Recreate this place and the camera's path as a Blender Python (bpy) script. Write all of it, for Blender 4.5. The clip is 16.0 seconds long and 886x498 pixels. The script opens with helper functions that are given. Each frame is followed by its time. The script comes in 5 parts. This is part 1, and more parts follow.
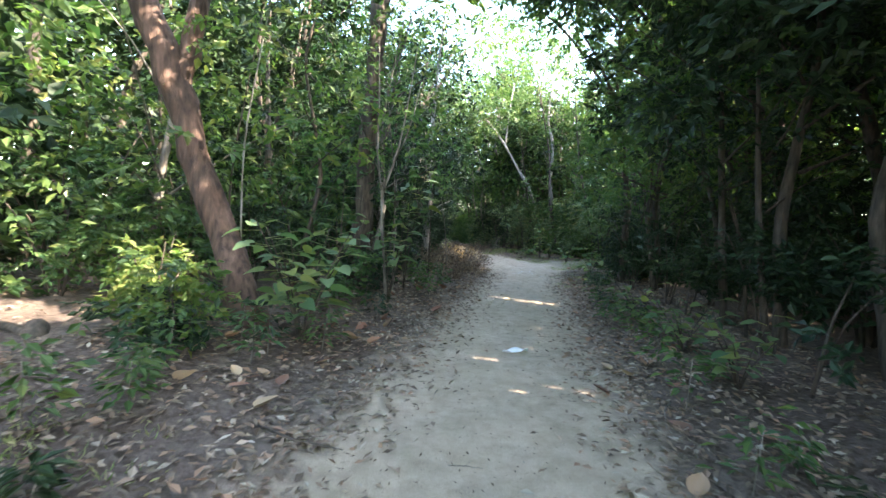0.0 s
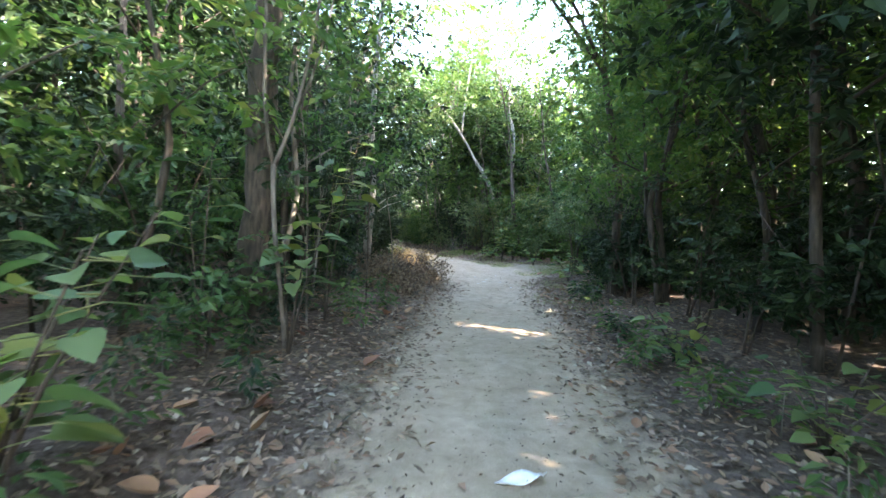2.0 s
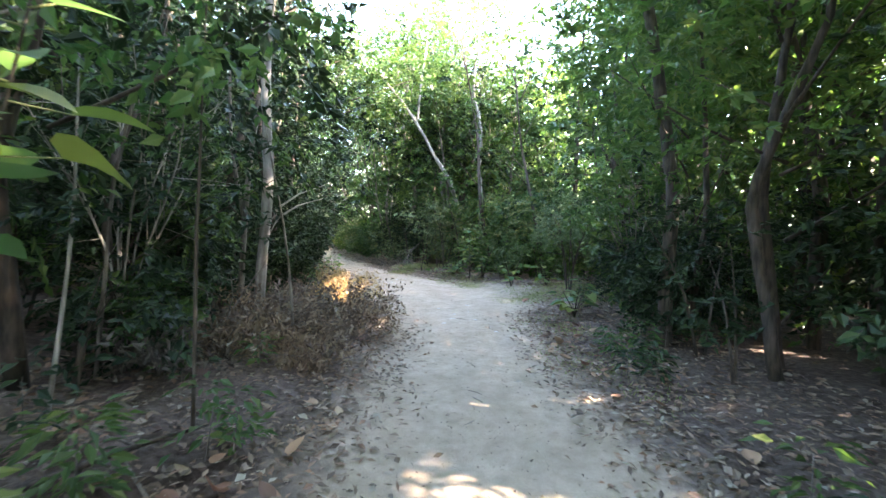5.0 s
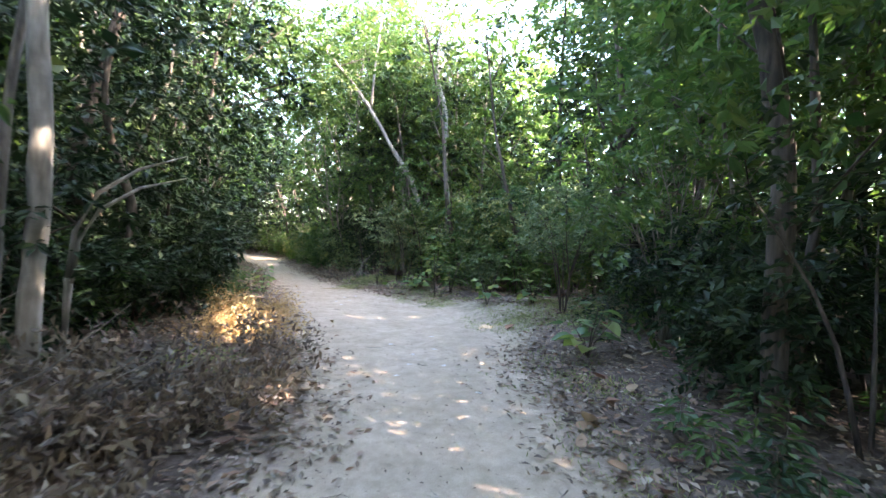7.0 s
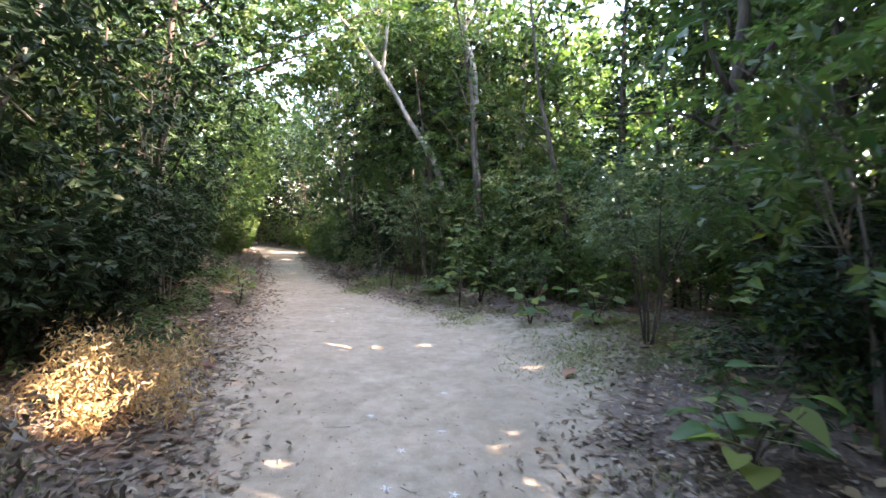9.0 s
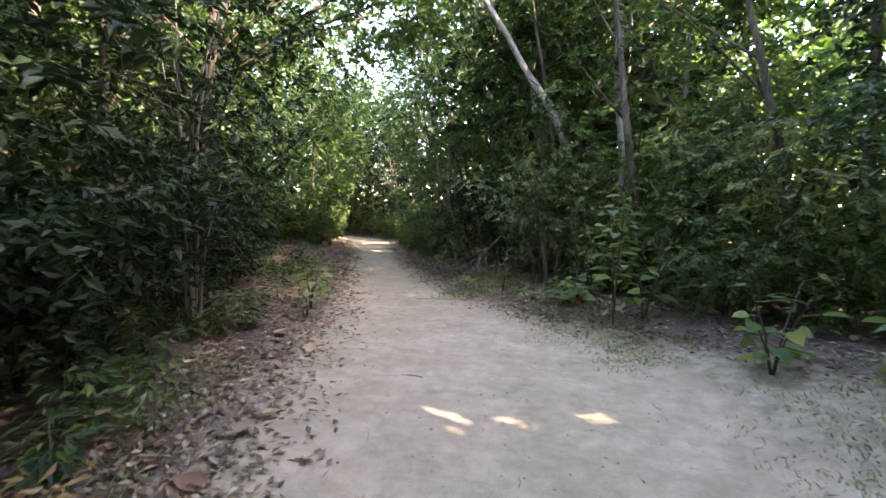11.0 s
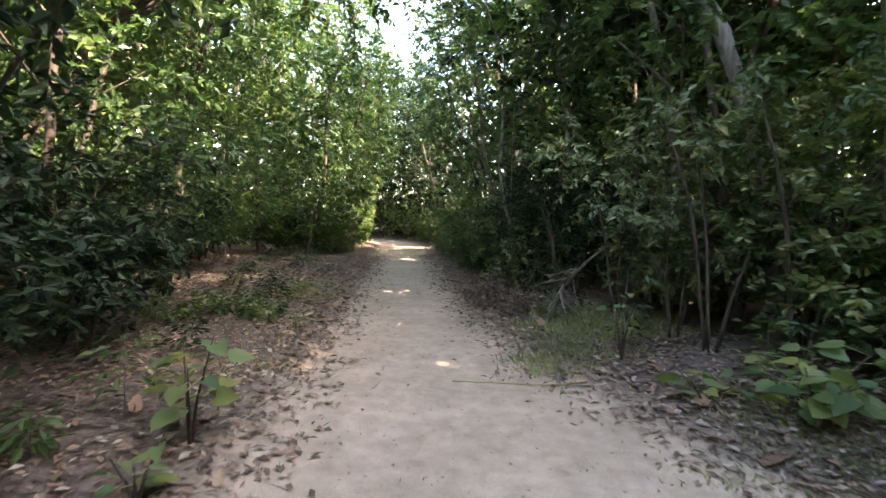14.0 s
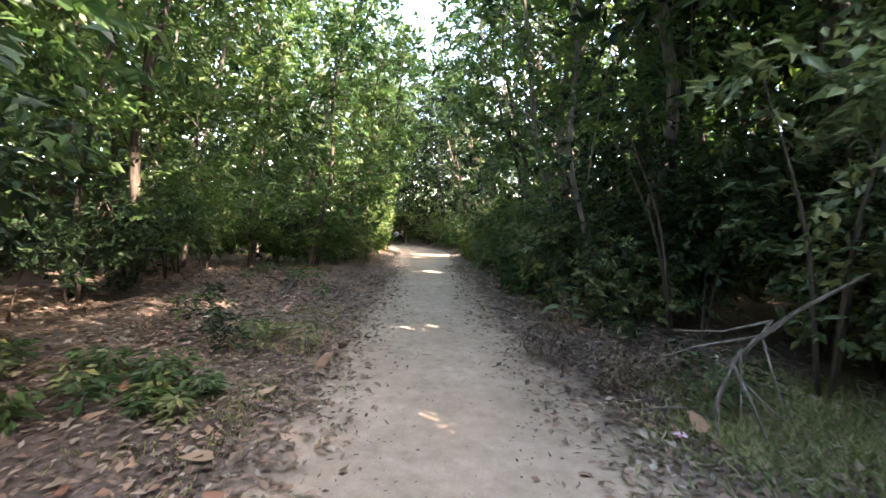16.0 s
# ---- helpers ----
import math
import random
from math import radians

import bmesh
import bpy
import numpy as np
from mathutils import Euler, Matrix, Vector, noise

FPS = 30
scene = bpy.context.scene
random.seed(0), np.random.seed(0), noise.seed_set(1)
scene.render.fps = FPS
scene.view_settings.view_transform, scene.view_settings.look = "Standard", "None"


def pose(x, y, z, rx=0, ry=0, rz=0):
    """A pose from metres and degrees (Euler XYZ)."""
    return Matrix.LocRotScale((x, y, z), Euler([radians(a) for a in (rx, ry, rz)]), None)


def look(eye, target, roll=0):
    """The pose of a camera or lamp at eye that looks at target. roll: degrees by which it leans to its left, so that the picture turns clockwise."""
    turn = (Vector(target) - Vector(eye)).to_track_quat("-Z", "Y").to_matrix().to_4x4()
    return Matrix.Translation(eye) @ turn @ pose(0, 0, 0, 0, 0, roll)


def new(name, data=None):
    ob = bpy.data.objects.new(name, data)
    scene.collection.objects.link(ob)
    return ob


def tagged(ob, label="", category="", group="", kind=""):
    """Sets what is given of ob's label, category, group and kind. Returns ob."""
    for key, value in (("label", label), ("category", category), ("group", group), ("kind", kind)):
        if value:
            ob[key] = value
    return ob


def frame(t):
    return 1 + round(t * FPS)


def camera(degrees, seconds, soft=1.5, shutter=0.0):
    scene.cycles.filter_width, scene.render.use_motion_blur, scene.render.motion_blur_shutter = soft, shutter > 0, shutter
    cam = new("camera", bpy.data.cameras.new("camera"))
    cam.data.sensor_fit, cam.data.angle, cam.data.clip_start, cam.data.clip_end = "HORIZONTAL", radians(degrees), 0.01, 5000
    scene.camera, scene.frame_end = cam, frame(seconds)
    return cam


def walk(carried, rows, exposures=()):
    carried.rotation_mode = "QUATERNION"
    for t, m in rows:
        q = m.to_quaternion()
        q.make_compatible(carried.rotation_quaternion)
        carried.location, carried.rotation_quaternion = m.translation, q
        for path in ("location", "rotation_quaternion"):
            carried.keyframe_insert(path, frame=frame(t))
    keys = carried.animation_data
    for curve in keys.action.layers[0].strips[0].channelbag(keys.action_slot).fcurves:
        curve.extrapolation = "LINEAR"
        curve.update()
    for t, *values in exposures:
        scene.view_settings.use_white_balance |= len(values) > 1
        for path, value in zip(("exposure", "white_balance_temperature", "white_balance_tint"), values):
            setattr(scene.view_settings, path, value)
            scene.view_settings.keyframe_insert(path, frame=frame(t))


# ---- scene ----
cam = camera(86.4, 16.0, 1.5, 0.3)
METRES, EYE, TILT, LEAN, TURN = 23.8, 1.5, 0.0, 0.0, 0.0
ROWS = [
    (0.0, 0.0, 0.0, 0.0, 0.2, -3.07, -3.82),
    (0.5, 0.0001, 0.0314, -0.0017, -0.53, -2.95, -3.66),
    (1.0, 0.0014, 0.0612, -0.0036, -1.87, -2.91, -3.57),
    (1.5, 0.0035, 0.0916, -0.0023, -3.71, -3.04, -3.51),
    (2.0, 0.0062, 0.1223, -0.0005, -5.5, -2.78, -3.41),
    (2.5, 0.0133, 0.1518, 0.0026, -7.08, -2.59, -3.4),
    (3.0, 0.0157, 0.1828, 0.0025, -6.54, -2.15, -3.24),
    (3.5, 0.0205, 0.2125, 0.0014, -7.68, -1.87, -3.19),
    (6.0, 0.0399, 0.3586, 0.0031, -12.4, -1.16, -2.85),
    (6.5, 0.0497, 0.3889, 0.0017, -13.45, -0.62, -2.64),
    (7.0, 0.059, 0.4175, 0.0011, -15.12, -0.41, -2.67),
    (7.5, 0.0711, 0.4467, 0.0015, -16.75, -0.74, -2.61),
    (8.0, 0.0823, 0.4768, 0.0033, -15.85, -0.89, -2.43),
    (8.5, 0.0922, 0.5065, 0.006, -14.71, -1.35, -2.54),
    (9.0, 0.0983, 0.5368, 0.0058, -10.82, -1.77, -2.31),
    (9.5, 0.0996, 0.5681, 0.0037, -7.41, -2.3, -2.27),
    (10.0, 0.0963, 0.5998, 0.0014, -4.37, -2.82, -2.2),
    (12.5, 0.0863, 0.7599, 0.0042, 2.29, -3.72, -1.63),
    (13.0, 0.0859, 0.7912, 0.0022, 2.05, -3.38, -1.58),
    (13.5, 0.0855, 0.8232, 0.0022, 2.52, -3.36, -1.5),
    (14.0, 0.0812, 0.8557, 0.003, 4.95, -3.6, -1.29),
    (14.5, 0.0752, 0.8879, 0.0052, 6.19, -3.92, -1.35),
    (15.0, 0.0662, 0.9199, 0.0049, 7.44, -3.64, -1.27),
    (15.5, 0.0632, 0.9518, 0.0048, 7.49, -3.24, -1.19),
    (16.0, 0.057, 0.9819, 0.0032, 7.52, -3.2, -1.16),
]
walk(cam, [(t, pose(0, 0, EYE, TILT, LEAN, TURN) @ pose(METRES * x, METRES * y, METRES * z, 90 + pitch, roll, yaw)) for t, x, y, z, yaw, pitch, roll in ROWS],
     exposures=[(0.0, 4.0, 6600, 9), (3.5, 4.65, 6700, 11), (7.0, 4.5, 6750, 18), (9.5, 4.15, 7150, 22), (13.0, 3.85, 7350, 22), (16.0, 4.1, 6950, 21)])

# ---- world, sun ----
SUN = Vector((0.70, -0.38, 0.60)).normalized()
world = bpy.data.worlds.new("sky")
scene.world = world
world.use_nodes = True
wn = world.node_tree
sky = wn.nodes.new("ShaderNodeTexSky")
sky.sky_type = "NISHITA"
sky.sun_disc = False
sky.sun_elevation = math.asin(SUN.z)
sky.sun_rotation = math.atan2(SUN.x, SUN.y)
sky.air_density, sky.dust_density = 1.2, 2.0
wn.links.new(sky.outputs[0], wn.nodes["Background"].inputs[0])
wn.nodes["Background"].inputs[1].default_value = 0.15
sun_data = bpy.data.lights.new("sun", "SUN")
sun_data.energy, sun_data.angle, sun_data.color = 3.0, radians(0.5), (1.0, 0.87, 0.72)
sun = new("sun", sun_data)
sun.matrix_world = look(SUN * 60, (0, 0, 0))

# ---- materials ----
rng = np.random.default_rng(7)


def nodes_of(name):
    m = bpy.data.materials.new(name)
    m.use_nodes = True
    nt = m.node_tree
    return m, nt, nt.nodes["Principled BSDF"], nt.nodes["Material Output"]


def ramp(nt, source, stops):
    r = nt.nodes.new("ShaderNodeValToRGB")
    e = r.color_ramp.elements
    while len(e) < len(stops):
        e.new(0.5)
    for k, (p, c) in zip(e, stops):
        k.position, k.color = p, (*c, 1)
    nt.links.new(source, r.inputs[0])
    return r


def noise_node(nt, scale, detail=4.0, rough=0.6):
    co = nt.nodes.new("ShaderNodeNewGeometry")
    n = nt.nodes.new("ShaderNodeTexNoise")
    n.inputs["Scale"].default_value, n.inputs["Detail"].default_value, n.inputs["Roughness"].default_value = scale, detail, rough
    nt.links.new(co.outputs["Position"], n.inputs["Vector"])
    return n


def mix_color(nt, fac, a, b, mode="MIX"):
    m = nt.nodes.new("ShaderNodeMix")
    m.data_type, m.blend_type = "RGBA", mode
    for s, v in ((m.inputs[0], fac), (m.inputs[6], a), (m.inputs[7], b)):
        if hasattr(v, "is_output"):
            nt.links.new(v, s)
        else:
            s.default_value = v if isinstance(v, float) else (*v, 1)
    return m.outputs[2]


def bump_to(nt, bsdf, height, strength, distance):
    b = nt.nodes.new("ShaderNodeBump")
    b.inputs["Strength"].default_value, b.inputs["Distance"].default_value = strength, distance
    nt.links.new(height, b.inputs["Height"])
    nt.links.new(b.outputs[0], bsdf.inputs["Normal"])


def leaf_material(name, colours, rough=0.42, through_amount=0.35, glow=(1.15, 1.45, 0.8), single=False, sheen=0.36):
    """Leaf blades: each differs a little in colour, and lets part of the light through."""
    m, nt, b, out = nodes_of(name)
    g = nt.nodes.new("ShaderNodeNewGeometry")
    n = len(colours) - 1
    info = nt.nodes.new("ShaderNodeObjectInfo")
    c = ramp(nt, info.outputs["Random"] if single else g.outputs["Random Per Island"], [(i / n, k) for i, k in enumerate(colours)]).outputs[0]
    patch = noise_node(nt, 1.3, 2.0)
    c = mix_color(nt, 1.0, c, ramp(nt, patch.outputs[0], [(0.3, (0.7, 0.75, 0.75)), (0.7, (1.25, 1.2, 1.1))]).outputs[0], "MULTIPLY")
    c = mix_color(nt, 1.0, c, ramp(nt, info.outputs["Random"], [(0.0, (0.8, 0.9, 0.95)), (1.0, (1.2, 1.1, 0.9))]).outputs[0], "MULTIPLY")
    nt.links.new(c, b.inputs["Base Color"])
    b.inputs["Roughness"].default_value = rough
    b.inputs["Specular IOR Level"].default_value = sheen
    tr = nt.nodes.new("ShaderNodeBsdfTranslucent")
    nt.links.new(mix_color(nt, 1.0, c, glow, "MULTIPLY"), tr.inputs[0])
    mx = nt.nodes.new("ShaderNodeMixShader")
    mx.inputs[0].default_value = through_amount
    nt.links.new(b.outputs[0], mx.inputs[1])
    nt.links.new(tr.outputs[0], mx.inputs[2])
    nt.links.new(mx.outputs[0], out.inputs[0])
    return m


def bark_material(name, dark, light, scale=9.0, depth=0.012):
    m, nt, b, out = nodes_of(name)
    co = nt.nodes.new("ShaderNodeNewGeometry")
    mp = nt.nodes.new("ShaderNodeMapping")
    mp.inputs["Scale"].default_value = (1, 1, 0.18)
    nt.links.new(co.outputs["Position"], mp.inputs[0])
    streak = nt.nodes.new("ShaderNodeTexNoise")
    streak.inputs["Scale"].default_value, streak.inputs["Detail"].default_value = scale * 3, 6
    nt.links.new(mp.outputs[0], streak.inputs["Vector"])
    blotch = noise_node(nt, scale * 0.35, 5.0)
    c = ramp(nt, streak.outputs[0], [(0.3, dark), (0.65, light)]).outputs[0]
    c = mix_color(nt, 1.0, c, ramp(nt, blotch.outputs[0], [(0.35, (0.6, 0.6, 0.58)), (0.65, (1.2, 1.2, 1.2))]).outputs[0], "MULTIPLY")
    nt.links.new(c, b.inputs["Base Color"])
    b.inputs["Roughness"].default_value = 0.9
    bump_to(nt, b, streak.outputs[0], 0.9, depth)
    return m


def plain_material(name, colour, rough=0.7, vary=0.3):
    m, nt, b, out = nodes_of(name)
    n = noise_node(nt, 25.0, 4.0)
    lo, hi = [tuple(min(1.0, k * f) for k in colour) for f in (1 - vary, 1 + vary)]
    nt.links.new(ramp(nt, n.outputs[0], [(0.3, lo), (0.7, hi)]).outputs[0], b.inputs["Base Color"])
    b.inputs["Roughness"].default_value = rough
    return m


def soil_material(name, stops, fine_scale, wear, bump=0.02, edge=None):
    m, nt, b, out = nodes_of(name)
    broad, fine, grit = noise_node(nt, 0.9, 5.0), noise_node(nt, fine_scale, 6.0, 0.7), noise_node(nt, 160.0, 3.0, 0.7)
    c = ramp(nt, broad.outputs[0], stops).outputs[0]
    if edge:
        at = nt.nodes.new("ShaderNodeAttribute")
        at.attribute_name = "trodden"
        rag = nt.nodes.new("ShaderNodeMath")
        rag.operation = "MULTIPLY_ADD"
        nt.links.new(noise_node(nt, 3.2, 6.0, 0.75).outputs[0], rag.inputs[0])
        rag.inputs[1].default_value = 1.5
        nt.links.new(at.outputs["Fac"], rag.inputs[2])
        mask = ramp(nt, rag.outputs[0], [(0.42, (0, 0, 0)), (0.82, (1, 1, 1))]).outputs[0]
        thin = nt.nodes.new("ShaderNodeAttribute")
        thin.attribute_name = "sparse"
        rag2 = nt.nodes.new("ShaderNodeMath")
        rag2.operation = "MULTIPLY_ADD"
        nt.links.new(noise_node(nt, 2.3, 6.0, 0.7).outputs[0], rag2.inputs[0])
        rag2.inputs[1].default_value = 1.2
        nt.links.new(thin.outputs["Fac"], rag2.inputs[2])
        olive = ramp(nt, noise_node(nt, 6.0, 5.0, 0.7).outputs[0], [(0.35, (0.17, 0.15, 0.10)), (0.55, (0.30, 0.255, 0.19)), (0.7, (0.40, 0.335, 0.265))]).outputs[0]
        c = mix_color(nt, ramp(nt, rag2.outputs[0], [(0.48, (0, 0, 0)), (1.05, (0.9, 0.9, 0.9))]).outputs[0], c, olive)
        c = mix_color(nt, mask, edge, c)
    c = mix_color(nt, 1.0, c, ramp(nt, fine.outputs[0], [(0.32, wear), (0.6, (1.1, 1.1, 1.1))]).outputs[0], "MULTIPLY")
    c = mix_color(nt, 0.6, c, ramp(nt, grit.outputs[0], [(0.35, (0.6, 0.58, 0.56)), (0.65, (1.25, 1.25, 1.25))]).outputs[0], "MULTIPLY")
    nt.links.new(c, b.inputs["Base Color"])
    b.inputs["Roughness"].default_value = 0.95
    b.inputs["Specular IOR Level"].default_value = 0.2
    add = nt.nodes.new("ShaderNodeMath")
    add.operation = "MULTIPLY_ADD"
    nt.links.new(grit.outputs[0], add.inputs[0])
    add.inputs[1].default_value = 0.25
    nt.links.new(fine.outputs[0], add.inputs[2])
    bump_to(nt, b, add.outputs[0], 0.8, bump)
    return m


# dark leaf green lowered further, so its colour carries deep shade
M_DARK = leaf_material("leaf_dark_green_shade", [(0.012, 0.027, 0.015), (0.018, 0.038, 0.019), (0.026, 0.050, 0.024), (0.042, 0.066, 0.030)], 0.45, 0.12, sheen=0.2)
M_MID = leaf_material("leaf_mid_green", [(0.040, 0.082, 0.032), (0.06, 0.11, 0.042), (0.08, 0.13, 0.048), (0.115, 0.15, 0.055)], 0.42, 0.35)
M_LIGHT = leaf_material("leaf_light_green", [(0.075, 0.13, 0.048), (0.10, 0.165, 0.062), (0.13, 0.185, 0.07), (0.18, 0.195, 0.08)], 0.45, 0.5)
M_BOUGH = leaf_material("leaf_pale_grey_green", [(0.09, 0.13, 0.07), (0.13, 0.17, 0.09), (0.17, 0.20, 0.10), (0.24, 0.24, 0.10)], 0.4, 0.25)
M_BROAD = leaf_material("leaf_broad_green", [(0.10, 0.165, 0.08), (0.13, 0.19, 0.095), (0.16, 0.215, 0.10), (0.20, 0.225, 0.08)], 0.4, 0.4, single=True)
M_CRISP = leaf_material("large_dead_leaf", [(0.15, 0.085, 0.065), (0.28, 0.135, 0.095), (0.33, 0.21, 0.155), (0.30, 0.25, 0.21)], 0.7, 0.1, (1.2, 1.0, 0.7), single=True)
M_DRY = leaf_material("leaf_dry_brown", [(0.075, 0.056, 0.048), (0.13, 0.10, 0.086), (0.19, 0.155, 0.135), (0.30, 0.26, 0.23)], 0.7, 0.2, (1.2, 1.0, 0.7))
M_LITTER = leaf_material("litter_leaf", [(0.08, 0.058, 0.048), (0.16, 0.11, 0.085), (0.23, 0.18, 0.15), (0.28, 0.165, 0.12), (0.42, 0.37, 0.33)], 0.75, 0.08, (1.2, 1.0, 0.7))
M_CRUMB = leaf_material("dark_leaf_crumb", [(0.05, 0.036, 0.03), (0.09, 0.066, 0.052), (0.16, 0.12, 0.10), (0.38, 0.33, 0.29)], 0.8, 0.0)
M_GRASS = leaf_material("grass_blade", [(0.15, 0.21, 0.09), (0.21, 0.25, 0.12), (0.30, 0.29, 0.17), (0.40, 0.36, 0.26)], 0.5, 0.35)
M_STRAW = leaf_material("straw", [(0.34, 0.25, 0.15), (0.44, 0.34, 0.21), (0.52, 0.42, 0.28)], 0.6, 0.3, (1.2, 1.0, 0.6))
B_DARK = bark_material("bark_dark", (0.035, 0.028, 0.022), (0.11, 0.085, 0.065))
B_BROWN = bark_material("bark_red_brown", (0.035, 0.020, 0.015), (0.15, 0.09, 0.065), 6.0, 0.035)
B_PALE = bark_material("bark_pale_grey", (0.15, 0.135, 0.115), (0.38, 0.35, 0.31), 6.0, 0.008)
B_GREY = bark_material("bark_grey", (0.10, 0.085, 0.07), (0.27, 0.235, 0.20))
M_FLOOR = soil_material("forest_floor", [(0.3, (0.11, 0.082, 0.068)), (0.5, (0.165, 0.128, 0.107)), (0.7, (0.215, 0.172, 0.147))], 14.0, (0.4, 0.38, 0.36), 0.04)
M_TRAIL = soil_material("sandy_trail", [(0.3, (0.38, 0.298, 0.222)), (0.5, (0.437, 0.346, 0.262)), (0.7, (0.487, 0.392, 0.304))], 7.0, (0.86, 0.85, 0.84), 0.009, (0.17, 0.135, 0.112))
M_PAPER = plain_material("white_paper", (0.75, 0.76, 0.78), 0.5, 0.1)
M_PINK = plain_material("pink_petal", (0.75, 0.25, 0.35), 0.5, 0.3)

# ---- plan of the trail: y, left edge x, right edge x ----
TRAIL = np.array([(-14, -2.4, 0.6), (-8, -1.6, 0.7), (-2, -1.0, 1.1), (2.5, -0.72, 1.32), (4, -0.45, 1.55), (6, -0.05, 1.9), (8, 0.3, 2.3),
                  (10, 0.62, 2.8), (12, 1.0, 3.15), (14, 1.45, 3.6), (16, 1.45, 4.05), (17, 1.3, 4.8), (18.5, 1.0, 5.9), (20, 0.75, 5.8), (21.5, 0.6, 4.7), (22.5, 0.55, 4.1),
                  (24, 0.35, 3.2), (26, 0.08, 2.35), (28, -0.25, 1.8), (30, -0.65, 1.3), (33, -1.1, 0.9), (36, -1.7, 0.4), (40, -2.5, -0.4),
                  (46, -3.8, -1.2), (49, -5.0, -2.0), (52, -7.5, -3.6), (55, -12.0, -7.5), (58, -17.0, -13.0), (64, -30.0, -27.0)])
SHOULDER_L = np.array([(-14, 1.2), (-4, 1.5), (2, 1.7), (4.5, 1.3), (6, 1.0), (8, 1.4), (11, 1.2), (12.5, 2.1), (15.5, 2.4), (16.5, 1.8), (17.5, 1.2), (20, 1.0),
                       (23, 1.2), (25, 1.6), (26.5, 3.2), (34, 4.0), (36, 1.5), (40, 0.5), (64, 0.4)])
SHOULDER_R = np.array([(-14, 1.2), (4, 1.25), (8, 1.1), (12, 0.9), (14.5, 1.4), (16, 1.8), (17, 2.4), (18.5, 2.0), (20.5, 2.0), (22, 1.5), (24, 1.8), (26, 1.9),
                       (28, 1.7), (30, 1.0), (32, 0.5), (64, 0.3)])


def edges(y):
    return np.interp(y, TRAIL[:, 0], TRAIL[:, 1]), np.interp(y, TRAIL[:, 0], TRAIL[:, 2])


def shoulders(y):
    return np.interp(y, SHOULDER_L[:, 0], SHOULDER_L[:, 1]), np.interp(y, SHOULDER_R[:, 0], SHOULDER_R[:, 1])


def tread_right(y):
    """Right edge of the trodden strip, which at the clearing keeps clear of the sparse sandy margin."""
    return edges(y)[1] - 1.25 * np.exp(-((y - 19.2) / 2.1) ** 2)


def ground_z(x, y):
    """Height of the ground: slight swells, banks a little higher than the trodden trail."""
    l, r = edges(y)[0], tread_right(y)
    off = np.maximum(np.maximum(l - x, x - r), 0.0)
    w = 0.018 * np.sin(1.7 * x + 0.6 * y) * np.sin(1.1 * y - 0.4 * x) + 0.010 * np.sin(4.1 * x - 2.3 * y) * np.sin(3.3 * y + 1.0)
    rise = 0.32 + 0.26 * np.exp(-((y - 18.5) / 2.5) ** 2) * (x > r)
    return 0.02 + w + rise * (1 - np.exp(-off / 1.6))


# gaps in the canopy through which the sun reaches the ground: place and radius
SUN_GAPS = [((1.13, 4.30, 0.03), 0.05), ((0.72, 4.25, 0.03), 0.02), ((0.45, 5.2, 0.03), 0.02), ((1.98, 9.6, 0.05), 0.07), ((1.5, 9.75, 0.05), 0.03), ((3.0, 11.35, 0.03), 0.07),
            ((0.60, 16.4, 0.40), 0.15), ((0.56, 16.45, 0.60), 0.12), ((2.1, 19.4, 0.03), 0.07), ((2.75, 19.35, 0.03), 0.09), ((3.4, 19.5, 0.03), 0.07),
            ((1.75, 25.2, 0.05), 0.03), ((0.1, 30.2, 0.03), 0.14), ((-2.0, 45.5, 0.03), 0.7), ((-0.9, 38.0, 0.03), 0.2),
            ((-8.0, 32.5, 0.3), 0.35), ((-6.8, 31.5, 0.3), 0.25), ((-3.0, 30.0, 0.2), 0.12), ((-2.75, 4.5, 0.9), 0.32), ((-4.4, 4.8, 0.2), 0.3),
            ((-0.5, 9.1, 2.1), 0.14), ((-2.6, 40.0, 3.0), 1.0), ((-2.2, 36.0, 4.5), 0.8), ((-3.4, 43.5, 2.0), 1.1), ((-5.0, 49.0, 1.5), 1.3)]


